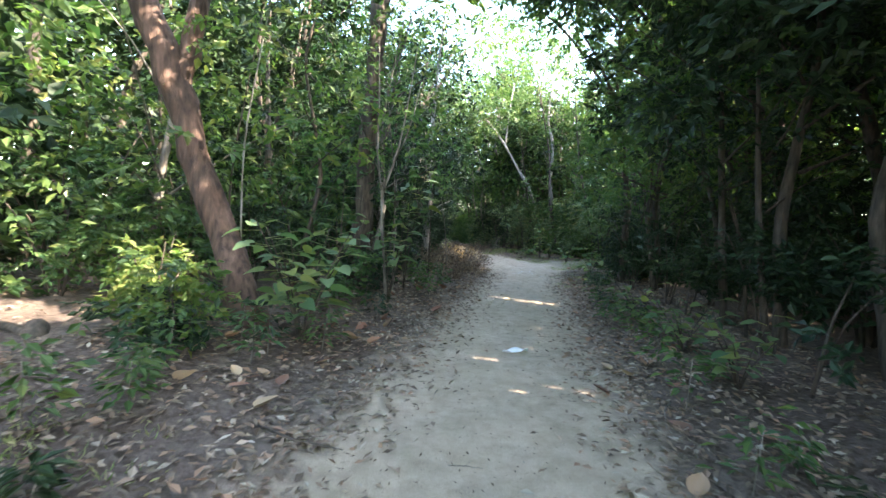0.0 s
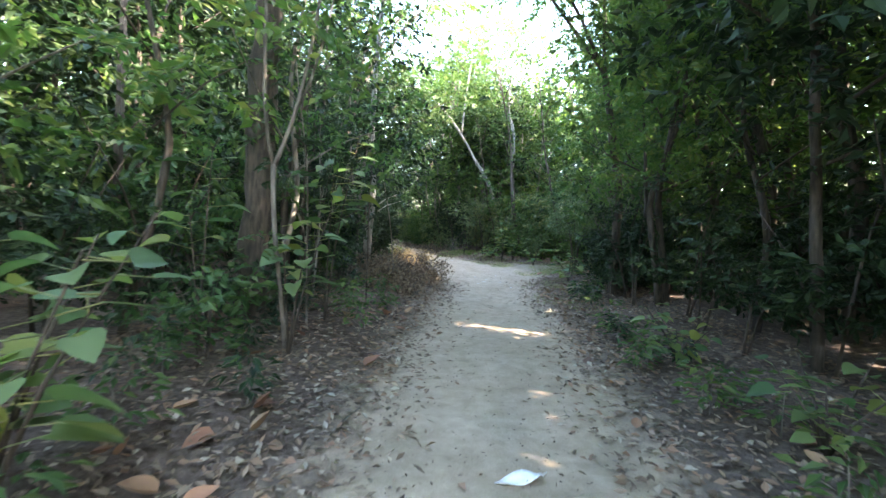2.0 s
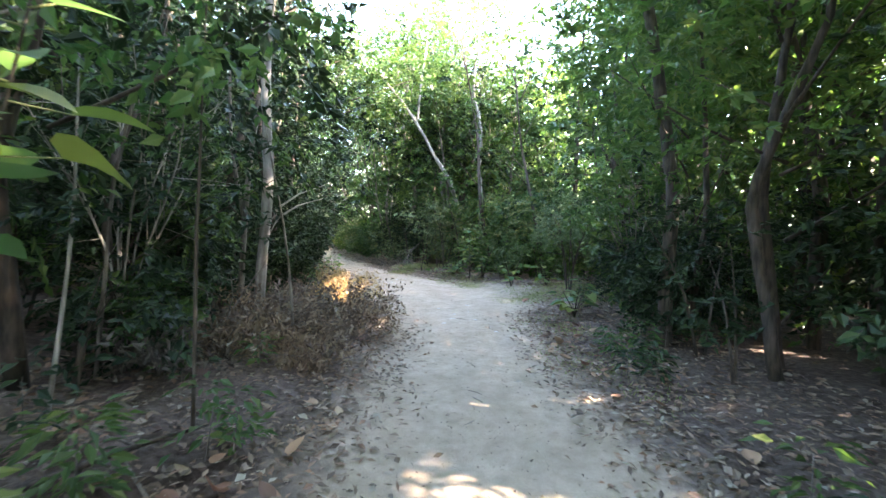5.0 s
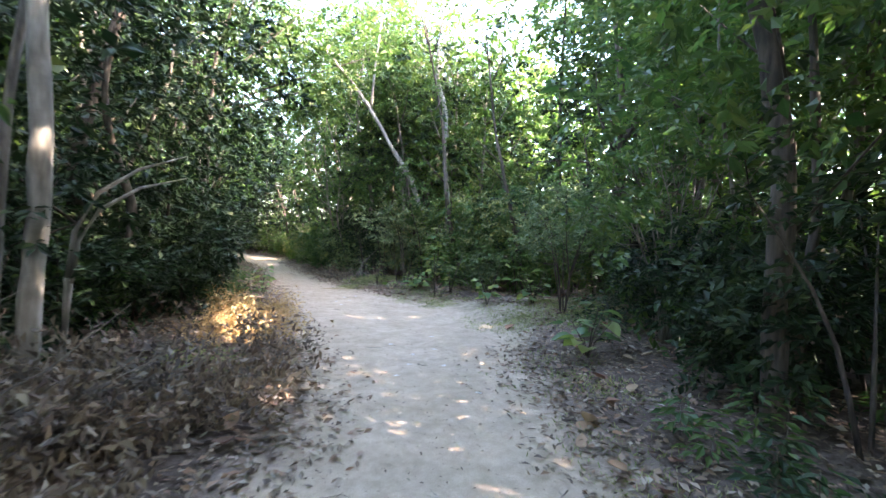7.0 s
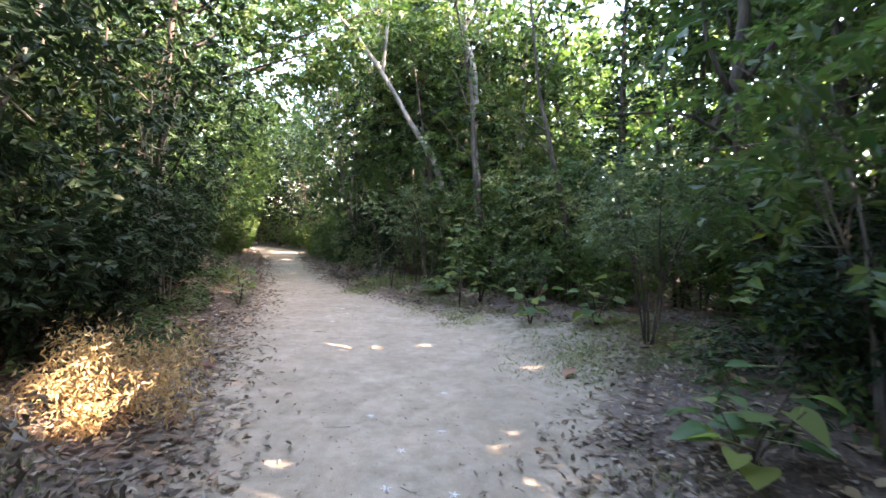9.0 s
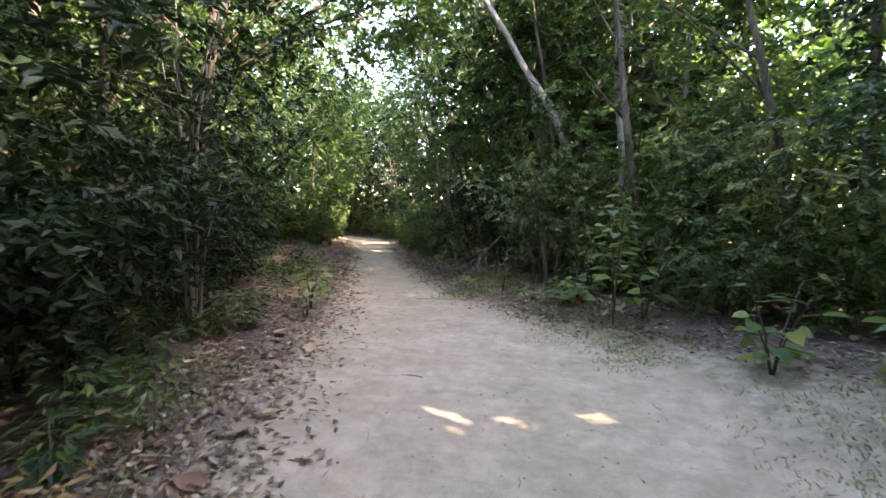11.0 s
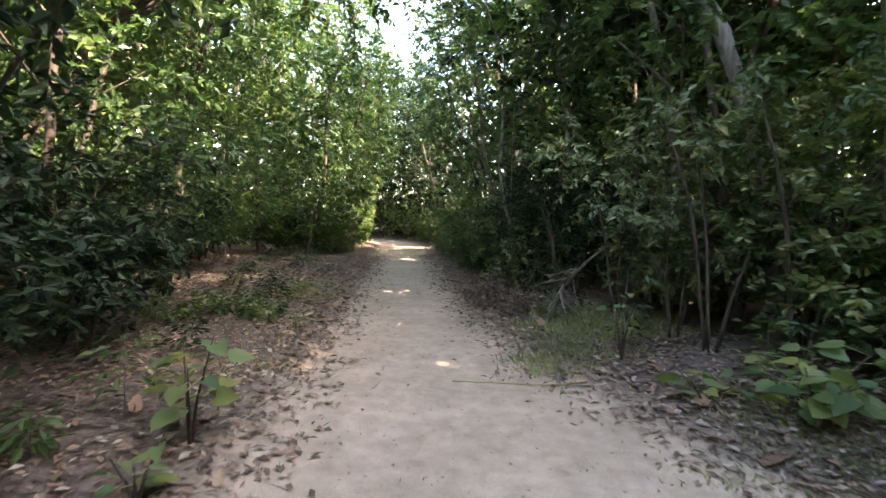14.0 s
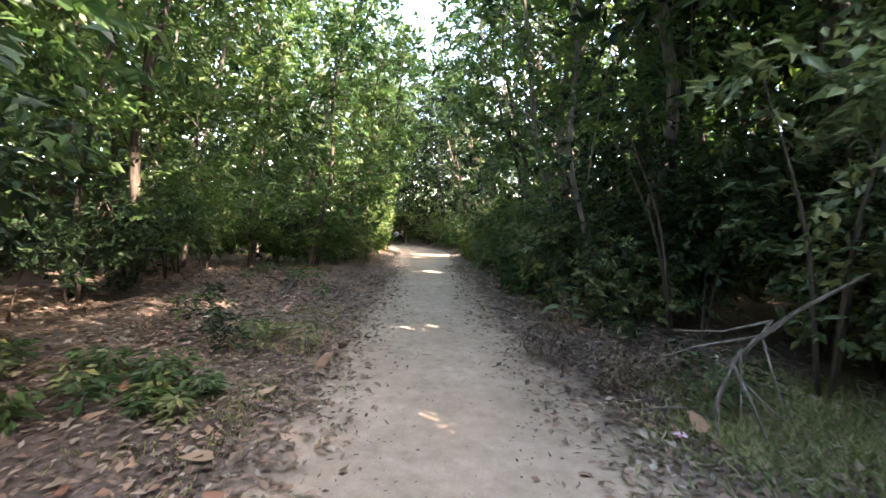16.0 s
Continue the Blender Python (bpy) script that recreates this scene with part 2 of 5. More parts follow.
def keep_leaf(p, size=0.0):
    """Leaves stay off the trail and its bare shoulders, more so low down, and out of the canopy's gaps."""
    l, r = edges(p[:, 1])
    sl, sr = shoulders(p[:, 1])
    off_l, off_r = l - p[:, 0], p[:, 0] - r
    z = p[:, 2]
    wave = np.sin(p[:, 1] * 2.1 + 1.3) * np.sin(p[:, 0] * 1.9 + z * 1.4)
    low_l = np.clip(1.0 - (z - 0.6) / 2.2, 0.2, 1.0)
    low_r = np.clip(1.0 - (z - 0.6) / 2.2, np.interp(p[:, 1], (22, 23.5, 28.5, 30), (0.2, 0.8, 0.8, 0.2)), 1.0)
    reach = np.interp(p[:, 1], (22, 25, 30, 34), (0.35, 0.5, 0.55, 0.95)) + 0.35 * np.sin(p[:, 1] * 1.3) * np.sin(p[:, 1] * 0.47 + p[:, 2])
    over = np.clip((p[:, 2] - 2.6) * 0.45, 0.0, reach)
    ok = (off_l > sl * low_l - over) | (off_r > sr * low_r - over)
    ok &= ~((off_l > -0.3) & (off_l < 1.8) & (p[:, 1] > 12.4) & (p[:, 1] < 16.0) & (p[:, 2] < 3.3))
    ok &= ~((off_r > -0.3) & (off_r < 1.7) & (p[:, 1] > 22.5) & (p[:, 1] < 29.5) & (p[:, 2] < 2.5))
    ok &= ~((off_l > -0.3) & (off_l < 8.0) & (p[:, 1] > 25.5) & (p[:, 1] < 36.0) & (z < 0.9 + 0.5 * wave))
    hollow = np.interp(p[:, 1], (0, 2, 12, 14, 23, 24, 29, 31), (0.5, 0.7, 0.7, 0.0, 0.0, 0.5, 0.5, 0.0)) + 0.3 * wave
    # dark recess under the overhanging boughs of the near thicket
    ok &= ~((p[:, 1] < 12.5) & (off_r > 0) & (off_r < sr + 1.3) & (z < 2.2 + 0.5 * wave) & (np.sin(p[:, 1] * 3.3) + np.sin(z * 5.0 + p[:, 0] * 3) > -0.8))
    # the clearing at the bend is open to the sky
    wide = 1.0 + 0.02 * (z - 4.0) + 0.15 * wave
    ok &= ~((z > 3.1) & (((p[:, 0] - 4.2) / 3.3) ** 2 + ((p[:, 1] - 20.2) / 4.2) ** 2 < wide ** 2))
    # thin, light foliage round the tall tree and behind the clearing
    speck = np.modf(np.abs(np.sin(p[:, 0] * 12.99 + p[:, 1] * 78.23 + z * 37.7)) * 437.5)[0]
    ok &= ~((off_l > 0) & (off_l < 7) & (p[:, 1] > 5.5) & (p[:, 1] < 13.5) & (z > 2.6) & (speck < np.interp(z, (2.6, 4.0), (0.2, 0.78))))
    ok &= ~((p[:, 0] > -2.4) & (p[:, 0] < 1.4) & (p[:, 1] > 10.5) & (p[:, 1] < 17.5) & (z > 5.6) & (speck < 0.7))
    ok &= ~((off_r > 1.2) & (p[:, 1] < 13) & (z > 4.2) & (speck < 0.10))
    ok &= ~((p[:, 0] > 4.8) & (p[:, 1] > 24.0) & (p[:, 1] < 42) & (z > 6.0) & (speck < np.interp(z, (6.0, 8.5), (0.1, 0.42))))
    ok &= ~((p[:, 0] > 6.0) & (p[:, 1] > 19.0) & (p[:, 1] <= 24) & (z > 6.0) & (speck < 0.2))
    ok &= ~((off_r > -0.5) & (off_r < sr + 2.2) & (z < hollow))
    return ok & out_of_shafts(p, size)


def out_of_shafts(p, size=0.0):
    """Whether leaves stay out of the gaps that let the sun through."""
    ok = np.ones(len(p), bool)
    s = np.array(SUN)
    for c, rad in SUN_GAPS:
        d = p - np.array(c)
        a = d @ s
        miss = np.linalg.norm(d - a[:, None] * s, axis=1)
        ok &= ~((a > rad + 0.3) & (miss < rad + 0.55 * size))
    return ok


# ---- mesh helpers ----
def mesh_object(name, verts, faces, material, parent=None, smooth=False, label=""):
    me = bpy.data.meshes.new(name)
    verts, faces = np.asarray(verts, dtype=np.float32), np.asarray(faces, dtype=np.int32)
    n, k = faces.shape
    me.vertices.add(len(verts))
    me.vertices.foreach_set("co", verts.ravel())
    me.loops.add(n * k)
    me.loops.foreach_set("vertex_index", faces.ravel())
    me.polygons.add(n)
    me.polygons.foreach_set("loop_start", np.arange(0, n * k, k, dtype=np.int32))
    me.polygons.foreach_set("use_smooth", np.full(n, smooth))
    me.update(calc_edges=True)
    me.validate()
    me.materials.append(material)
    ob = new(name, me)
    if parent is not None:
        ob.parent = parent
    if label:
        tagged(ob, label)
    return ob


def thing(name, label, category, group="", at=None):
    ob = new(name)
    ob.empty_display_size = 0.2
    if at is not None:
        ob.location = at
    return tagged(ob, label, category, group)


def unit(v):
    return v / np.maximum(np.linalg.norm(v, axis=-1, keepdims=True), 1e-9)


def blades(p, axis, normal, length, width, droop=0.15, fold=0.12):
    """Small leaves of two facets folded along the midrib."""
    axis = unit(axis)
    side = unit(np.cross(axis, normal))
    nrm = np.cross(side, axis)
    L, W = length[:, None], width[:, None]
    mid = p + axis * L * 0.45
    v = np.stack([p, mid + side * W / 2 + nrm * W * fold, p + axis * L - nrm * L * droop, mid - side * W / 2 + nrm * W * fold], 1)
    i = np.arange(len(p))[:, None] * 4
    f = np.concatenate([i + [0, 1, 2], i + [0, 2, 3]])
    return v.reshape(-1, 3), f


def broad_blades(p, axis, normal, length, width, droop=0.25, fold=0.10):
    """Large leaves with a rounded heart outline, midrib and curl."""
    axis = unit(axis)
    side = unit(np.cross(axis, normal))
    nrm = np.cross(side, axis)
    L, W = length[:, None], width[:, None]
    out, faces = [], []
    prof = [(0.0, 0.0), (-0.05, 0.30), (0.10, 0.46), (0.35, 0.50), (0.62, 0.38), (0.85, 0.17), (1.0, 0.0)]
    ribs = [(0.0, 0), (0.2, 0), (0.45, 0), (0.7, 0)]

    def at(t, s):
        return p + axis * L * t + side * W * s + nrm * (np.abs(s) * W * fold * 2 - droop * L * t * t)
    for t, s in prof:
        out.append(at(t, s))
    for t, s in prof[1:-1]:
        out.append(at(t, -s))
    for t, s in ribs[1:]:
        out.append(at(t, 0))
    v = np.stack(out, 1)
    k = v.shape[1]
    tri = [(0, 1, 2), (0, 2, 12), (12, 2, 3), (12, 3, 13), (13, 3, 4), (13, 4, 14), (14, 4, 5), (14, 5, 6),
           (0, 8, 7), (0, 12, 8), (12, 9, 8), (12, 13, 9), (13, 10, 9), (13, 14, 10), (14, 11, 10), (14, 6, 11)]
    i = np.arange(len(p))[:, None] * k
    return v.reshape(-1, 3), np.concatenate([i + list(t) for t in tri])


def tube(points, radii, sides=7, wobble=0.08, seed=0):
    """A tapered, slightly uneven round limb through the points."""
    g = np.random.default_rng(seed)
    pts, rad = np.asarray(points, float), np.asarray(radii, float)
    fine = max(2, int(np.linalg.norm(np.diff(pts, axis=0), axis=1).sum() / 0.35))
    fine = min(fine, 26)
    u, w = np.linspace(0, len(pts) - 1, len(pts)), np.linspace(0, len(pts) - 1, fine + 1)
    q = np.stack([np.interp(w, u, pts[:, k]) for k in range(3)], 1)
    if len(q) > 4:
        q[1:-1] = (q[:-2] + 2 * q[1:-1] + q[2:]) / 4
        q[1:-1] += g.normal(0, 1, (len(q) - 2, 3)) * np.interp(w, u, rad)[1:-1, None] * 0.10
    r = np.interp(w, u, rad)
    d = unit(np.gradient(q, axis=0))
    a = unit(np.cross(d, np.where(np.abs(d[:, 2:]) > 0.9, [[1.0, 0.0, 0.0]], [[0.0, 0.0, 1.0]])))
    b = np.cross(d, a)
    th = np.arange(sides) * 2 * np.pi / sides
    lump = 1 + g.normal(0, wobble, (len(q), sides))
    ring = q[:, None] + (np.cos(th)[None, :, None] * a[:, None] + np.sin(th)[None, :, None] * b[:, None]) * (r[:, None] * lump)[..., None]
    v = ring.reshape(-1, 3)
    i, j = np.meshgrid(np.arange(len(q) - 1), np.arange(sides), indexing="ij")
    j2 = (j + 1) % sides
    f = np.stack([i * sides + j, i * sides + j2, (i + 1) * sides + j2, (i + 1) * sides + j], -1).reshape(-1, 4)
    v = np.concatenate([v, q[-1:] + d[-1:] * r[-1], q[:1]])
    k = len(q) - 1
    cap = [(k * sides + a1, k * sides + (a1 + 1) % sides, len(v) - 2, len(v) - 2) for a1 in range(sides)]
    cap += [((a1 + 1) % sides, a1, len(v) - 1, len(v) - 1) for a1 in range(sides)]
    tri = np.concatenate([f[:, [0, 1, 2]], f[:, [0, 2, 3]], np.array(cap)[:, :3]])
    return v, tri


def join(pieces):
    vs, fs, n = [], [], 0
    for v, f in pieces:
        vs.append(v)
        fs.append(np.asarray(f) + n)
        n += len(v)
    return np.concatenate(vs), np.concatenate(fs)


def sprays(lobes, count, leaf, g, droop=0.25, per=14, spread=0.55, keep=True):
    """Leafy twigs on rounded lobes: (centre, radii). Returns leaf positions, axes, normals, sizes."""
    vol = np.array([r[0] * r[1] * r[2] for _, r in lobes]) ** 0.72
    n = max(1, count // per)
    which = g.choice(len(lobes), n, p=vol / vol.sum())
    c = np.array([l[0] for l in lobes], float)[which]
    r = np.array([l[1] for l in lobes], float)[which]
    d = unit(g.normal(0, 1, (n, 3)))
    rad = g.uniform(0.25, 1.0, (n, 1)) ** 0.5
    bump = 1 + 0.22 * np.sin(d[:, :1] * 7 + which[:, None]) * np.sin(d[:, 1:2] * 6 + d[:, 2:] * 5)
    o = c + d * r * rad * bump
    out = unit(d * [1, 1, 0.35] + g.normal(0, 0.5, (n, 3)) * [1, 1, 0.5] + [0, 0, 0.12 - droop])
    ln = leaf * per * g.uniform(0.28, 0.5, (n, 1)) * spread
    side = unit(np.cross(out, unit(g.normal(0, 0.4, (n, 3)) + [0, 0, 1])))
    s = (np.arange(per)[None, :, None] + g.uniform(0, 0.7, (n, per, 1))) / per
    sg = np.where(np.arange(per) % 2 == 0, 1.0, -1.0)[None, :, None]
    p = o[:, None] + out[:, None] * ln[:, None] * s - np.array([0, 0, 1.0]) * ln[:, None] * s * s * 0.2
    ax = side[:, None] * sg * 0.9 + out[:, None] * 0.7 + g.normal(0, 0.35, (n, per, 3)) - [0, 0, droop * 0.8]
    nr = g.normal(0, 0.6, (n, per, 3)) + d[:, None] * 0.5 + [0, 0, 0.8]
    p, ax, nr = p.reshape(-1, 3), ax.reshape(-1, 3), nr.reshape(-1, 3)
    L = leaf * g.uniform(0.6, 1.25, len(p))
    ok = p[:, 2] > 0.08
    if keep == "high":
        ok &= out_of_shafts(p, L)
    elif keep:
        ok &= keep_leaf(p, L)
    return p[ok], ax[ok], nr[ok], L[ok]


def crown(name, lobes, count, leaf, material, parent, seed, ratio=0.45, droop=0.2, per=12, spread=0.6, keep=True, label=""):
    if max(c[1] for c, r in lobes) < 0.3:
        count, leaf = int(count * 0.35), leaf * 1.65
    p, ax, nr, L = sprays(lobes, count, leaf, np.random.default_rng(seed), droop, per, spread, keep)
    if len(p) < 8:
        return None
    v, f = blades(p, ax, nr, L, L * ratio)
    return mesh_object(name, v, f, material, parent, label=label)


# ---- ground and trail ----
def grid_lines(lo, hi, step, reach):
    near = list(np.arange(lo, hi + 1e-6, step))
    d, out = step, []
    a, b = near[0], near[-1]
    left, right = [], []
    while b - hi < reach:
        d *= 1.35
        a, b = a - d, b + d
        left.append(a)
        right.append(b)
    return np.array(left[::-1] + near + right)


def build_ground():
    xs, ys = grid_lines(-6, 9, 0.16, 500), grid_lines(-6, 52, 0.22, 500)
    X, Y = np.meshgrid(xs, ys, indexing="ij")
    g = np.random.default_rng(3)
    Z = ground_z(X, Y) + g.normal(0, 0.006, X.shape)
    l, r = edges(Y)
    Z -= 0.02 * ((X > l) & (X < r))
    v = np.stack([X, Y, Z], -1).reshape(-1, 3)
    i, j = np.meshgrid(np.arange(len(xs) - 1), np.arange(len(ys) - 1), indexing="ij")
    m = len(ys)
    f = np.stack([i * m + j, (i + 1) * m + j, (i + 1) * m + j + 1, i * m + j + 1], -1).reshape(-1, 4)
    tagged(mesh_object("ground", v, f, M_FLOOR, smooth=True), "brown forest floor of soil under dead leaves", "ground", kind="structure")


def build_trail():
    ys = np.arange(-13.5, 62, 0.10)
    u = np.concatenate([np.linspace(-0.55, -0.03, 10), np.linspace(0.0, 1.0, 44), np.linspace(1.03, 1.55, 10)])
    Y, U = np.meshgrid(ys, u, indexing="ij")
    l, r = edges(Y)
    X = np.where(U < 0, l + U, np.where(U > 1, r + U - 1, l + (r - l) * U))
    inside = np.minimum(X - l, r - X)
    g = np.random.default_rng(5)
    Z = ground_z(X, Y) + 0.012 + g.normal(0, 0.0015, X.shape) - 0.10 * np.clip(-inside - 0.30, 0, 1)
    Z += 0.004 * np.sin(5.2 * X + 2 * Y) * np.sin(4.1 * Y - 1.5 * X)
    v = np.stack([X, Y, Z], -1).reshape(-1, 3)
    m = len(u)
    i, j = np.meshgrid(np.arange(len(ys) - 1), np.arange(m - 1), indexing="ij")
    f = np.stack([i * m + j, i * m + j + 1, (i + 1) * m + j + 1, (i + 1) * m + j], -1).reshape(-1, 4)
    ob = mesh_object("trail", v, f, M_TRAIL, smooth=True)
    a = ob.data.attributes.new("trodden", "FLOAT", "POINT")
    a.data.foreach_set("value", inside.ravel().astype(np.float32))
    s = np.clip((X - tread_right(Y) + 0.15) / 0.9, 0, 1) * np.exp(-((Y - 19.4) / 3.2) ** 4)
    ob.data.attributes.new("sparse", "FLOAT", "POINT").data.foreach_set("value", s.ravel().astype(np.float32))
    tagged(ob, "trodden pale sandy footpath scattered with small dead leaves", "footpath", kind="structure")


build_ground()
build_trail()


# ---- generic forest ----
FAR_FOREST = []


def close_far_forest():
    """The woods too deep to tell tree from tree, as one mesh."""
    mats = []
    for _, _, m in FAR_FOREST:
        if m not in mats:
            mats.append(m)
    v, f = join([(a, b) for a, b, _ in FAR_FOREST])
    ob = mesh_object("far_forest", v, f, mats[0])
    for m in mats[1:]:
        ob.data.materials.append(m)
    ob.data.polygons.foreach_set("material_index", np.concatenate([np.full(len(b), mats.index(m), np.int32) for _, b, m in FAR_FOREST]))
    tagged(ob, "deep green woodland behind the thickets", "forest", kind="stuff")


def forest_tree(x, y, h, spread_r, seed, leaf, count, material, bark, low=0.25, trunk_r=0.09, lean=(0.0, 0.0), limbs=True, group="forest trees", label="", far=False):
    g = np.random.default_rng(seed)
    z0 = float(ground_z(x, y)) - 0.05
    top = np.array([x + lean[0] * h, y + lean[1] * h, z0 + h * 0.85])
    base = np.array([x, y, z0])
    mids = [base + (top - base) * k + g.normal(0, 0.05 * h * k * (1 - k) * 2 + 0.02, 3) * [1, 1, 0] for k in (0.3, 0.6)]
    path = [base, *mids, top]
    pieces = [tube(path, [trunk_r * 1.25, trunk_r, trunk_r * 0.7, trunk_r * 0.25], 7 if limbs else 5, seed=seed)]
    lobes = []
    n = int(6 + spread_r * 2.2 + h * 0.3)
    for k in range(n):
        t = low + (1.05 - low) * (k + g.uniform(0, 1)) / n
        o = base + (top - base) * min(t, 0.98)
        a = k * 2.4 + g.uniform(-0.5, 0.5)
        q = (t - low) / (1.05 - low)
        reach = spread_r * (1.0 - 0.55 * q) * g.uniform(0.45, 1.0)
        c = o + np.array([math.cos(a) * reach, math.sin(a) * reach, g.uniform(0.05, 0.3) * reach])
        rr = spread_r * g.uniform(0.34, 0.56)
        lobes.append((tuple(c), (rr, rr, rr * g.uniform(0.5, 0.8))))
        if (keep_leaf(c[None])[0] or c[2] > 3.4) and k % 2 == 0 and limbs:
            st = base + (top - base) * max(0.08, min(t, 0.98) - 0.12)
            pieces.append(tube([st, (st + c) / 2 + g.normal(0, 0.06, 3), c], [trunk_r * 0.4, trunk_r * 0.26, trunk_r * 0.1], 5, seed=seed + k))
    if far:
        p, ax, nr, L = sprays(lobes, count, leaf, np.random.default_rng(seed + 5), 0.2, 12, 0.6)
        FAR_FOREST.append((*join(pieces), bark))
        if len(p):
            FAR_FOREST.append((*blades(p, ax, nr, L, L * 0.5), material))
        return None
    tree = thing("tree", label or "slender forest tree with dense dark green leaves", "tree", group)
    v, f = join(pieces)
    mesh_object("trunk", v, f, bark, tree, True)
    crown("crown", lobes, count, leaf, material, tree, seed + 5, 0.5)
    return tree


def bush(x, y, h, r, seed, leaf, count, material, bark=B_DARK, group="understory shrubs", label="leafy green understory shrub beside the footpath", stems=4, ratio=0.5, low=0.9):
    g = np.random.default_rng(seed)
    z0 = float(ground_z(x, y)) - 0.03
    ob = thing("shrub", label, "shrub", group)
    lobes = []
    rounds = max(1, 8 // stems)
    for k in range(stems):
        a = g.uniform(0, 2 * np.pi)
        e = np.array([x + math.cos(a) * r * 0.55, y + math.sin(a) * r * 0.55, z0 + h * g.uniform(0.6, 0.95)])
        s = np.array([x + math.cos(a) * 0.06, y + math.sin(a) * 0.06, z0])
        m = (s + e) / 2 + np.array([-math.cos(a), -math.sin(a), 0.4]) * 0.12 * r
        v, f = tube([s, m, e], [0.012 * h ** 0.5, 0.009 * h ** 0.5, 0.004], 5, seed=seed + k)
        mesh_object("stem", v, f, bark, ob, True)
        for q in range(rounds):
            c = s + (e - s) * g.uniform(0.45, 1.0) + g.normal(0, 0.25 * r, 3)
            rr = r * g.uniform(0.35, 0.6)
            lobes.append(((c[0], c[1], max(c[2] * low, rr * 0.5)), (rr, rr, rr * 0.8)))
    crown("foliage", lobes, count, leaf, material, ob, seed + 3, ratio)
    return ob


def clear_of(x, y, side, reach):
    """Places kept free of the common forest: the open floor round the forked tree."""
    return not (side < 0 and y < 6.8 and x > -4.6 - reach)


def build_forest():
    g = np.random.default_rng(11)
    seed = 100
    # shrubs along both edges
    for side in (-1, 1):
        y = -3.0
        while y < 53:
            l, r = edges(y)
            sl, sr = shoulders(y)
            w = sl if side < 0 else sr
            e = l if side < 0 else r
            h = g.uniform(1.4, 3.0)
            rad = 0.62 * h * g.uniform(0.75, 1.0)
            x = e + side * (w + rad * 0.5 + g.uniform(0, 0.4))
            near = y < 31
            # leaf colour follows how dark each bank looks: shade put into the foliage
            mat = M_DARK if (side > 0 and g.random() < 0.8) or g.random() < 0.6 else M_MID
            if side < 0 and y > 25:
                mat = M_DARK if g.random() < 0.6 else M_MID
            # paler leaf colours stand in for skylight and sheen round the clearing
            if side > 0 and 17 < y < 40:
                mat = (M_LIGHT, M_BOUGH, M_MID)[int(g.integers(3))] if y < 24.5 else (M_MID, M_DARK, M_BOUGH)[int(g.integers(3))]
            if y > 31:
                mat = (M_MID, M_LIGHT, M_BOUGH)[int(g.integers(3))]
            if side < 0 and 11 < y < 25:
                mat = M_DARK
            thin = 1.0
            if side < 0 and 4 < y < 12.3:
                h, rad, thin = g.uniform(0.7, 1.3), 0.6, 0.16
            if clear_of(x, y, side, 0.0):
                bush(x, y, h, rad, seed, 0.105 if near else 0.15, int((2700 if near else 1500) * thin), mat, stems=2 if side > 0 else 3)
            seed += 17
            y += g.uniform(0.75, 1.2)
    # thickets behind them, shutting off the view low down
    for side in (-1, 1):
        for off, n, leaf in ((2.4, 1600, 0.14), (4.6, 1100, 0.23), (7.5, 700, 0.35), (11.0, 280, 0.62)):
            y = -5.0
            while y < 58:
                l, r = edges(y)
                sl, sr = shoulders(y)
                x = (l - sl - off if side < 0 else r + sr + off) + g.uniform(-0.8, 0.8)
                h = g.uniform(2.2, 3.8)
                open_floor = side < 0 and 26 < y < 35 and off < 3
                if not open_floor and clear_of(x, y, side, 0.8):
                    # near right thickets all take the shade-darkened leaf colour
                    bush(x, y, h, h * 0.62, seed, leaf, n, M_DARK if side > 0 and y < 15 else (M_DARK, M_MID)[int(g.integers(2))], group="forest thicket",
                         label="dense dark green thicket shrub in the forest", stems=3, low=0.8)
                seed += 17
                y += g.uniform(1.7, 2.5) + off * 0.06
    # edge trees, their branches over the path
    for side in (-1, 1):
        for row, (o0, o1, h0, h1, step) in enumerate(((0.7, 1.8, 5.5, 8.0, 2.0), (3.0, 5.0, 8.5, 11.0, 2.4))):
            y = -5.0 + row
            while y < 58:
                l, r = edges(y)
                sl, sr = shoulders(y)
                w = sl if side < 0 else sr
                e = l if side < 0 else r
                x = e + side * (w + g.uniform(o0, o1))
                tall = 1.0 if y < 21 else (1.3 if side > 0 and y < 33 and row == 1 else 1.5)
                h = g.uniform(h0, h1) * tall
                far = y > 34
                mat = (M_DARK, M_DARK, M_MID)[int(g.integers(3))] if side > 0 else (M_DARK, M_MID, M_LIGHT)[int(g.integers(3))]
                # lighter leaves here paint in the brightness beyond the bend
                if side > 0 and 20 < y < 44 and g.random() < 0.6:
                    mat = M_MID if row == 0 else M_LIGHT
                # left bank's shade put into its leaf colour
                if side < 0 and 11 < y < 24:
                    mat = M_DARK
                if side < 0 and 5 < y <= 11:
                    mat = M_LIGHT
                # upper right foliage brightened by leaf colour
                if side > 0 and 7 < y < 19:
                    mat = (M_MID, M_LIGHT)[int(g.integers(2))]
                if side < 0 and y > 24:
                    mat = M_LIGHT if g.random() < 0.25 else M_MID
                n = (5000, 3600)[row] if not far else (2500, 2000)[row]
                tip = g.uniform(0.02, 0.10) if y < 20 else g.uniform(0.08, 0.22)
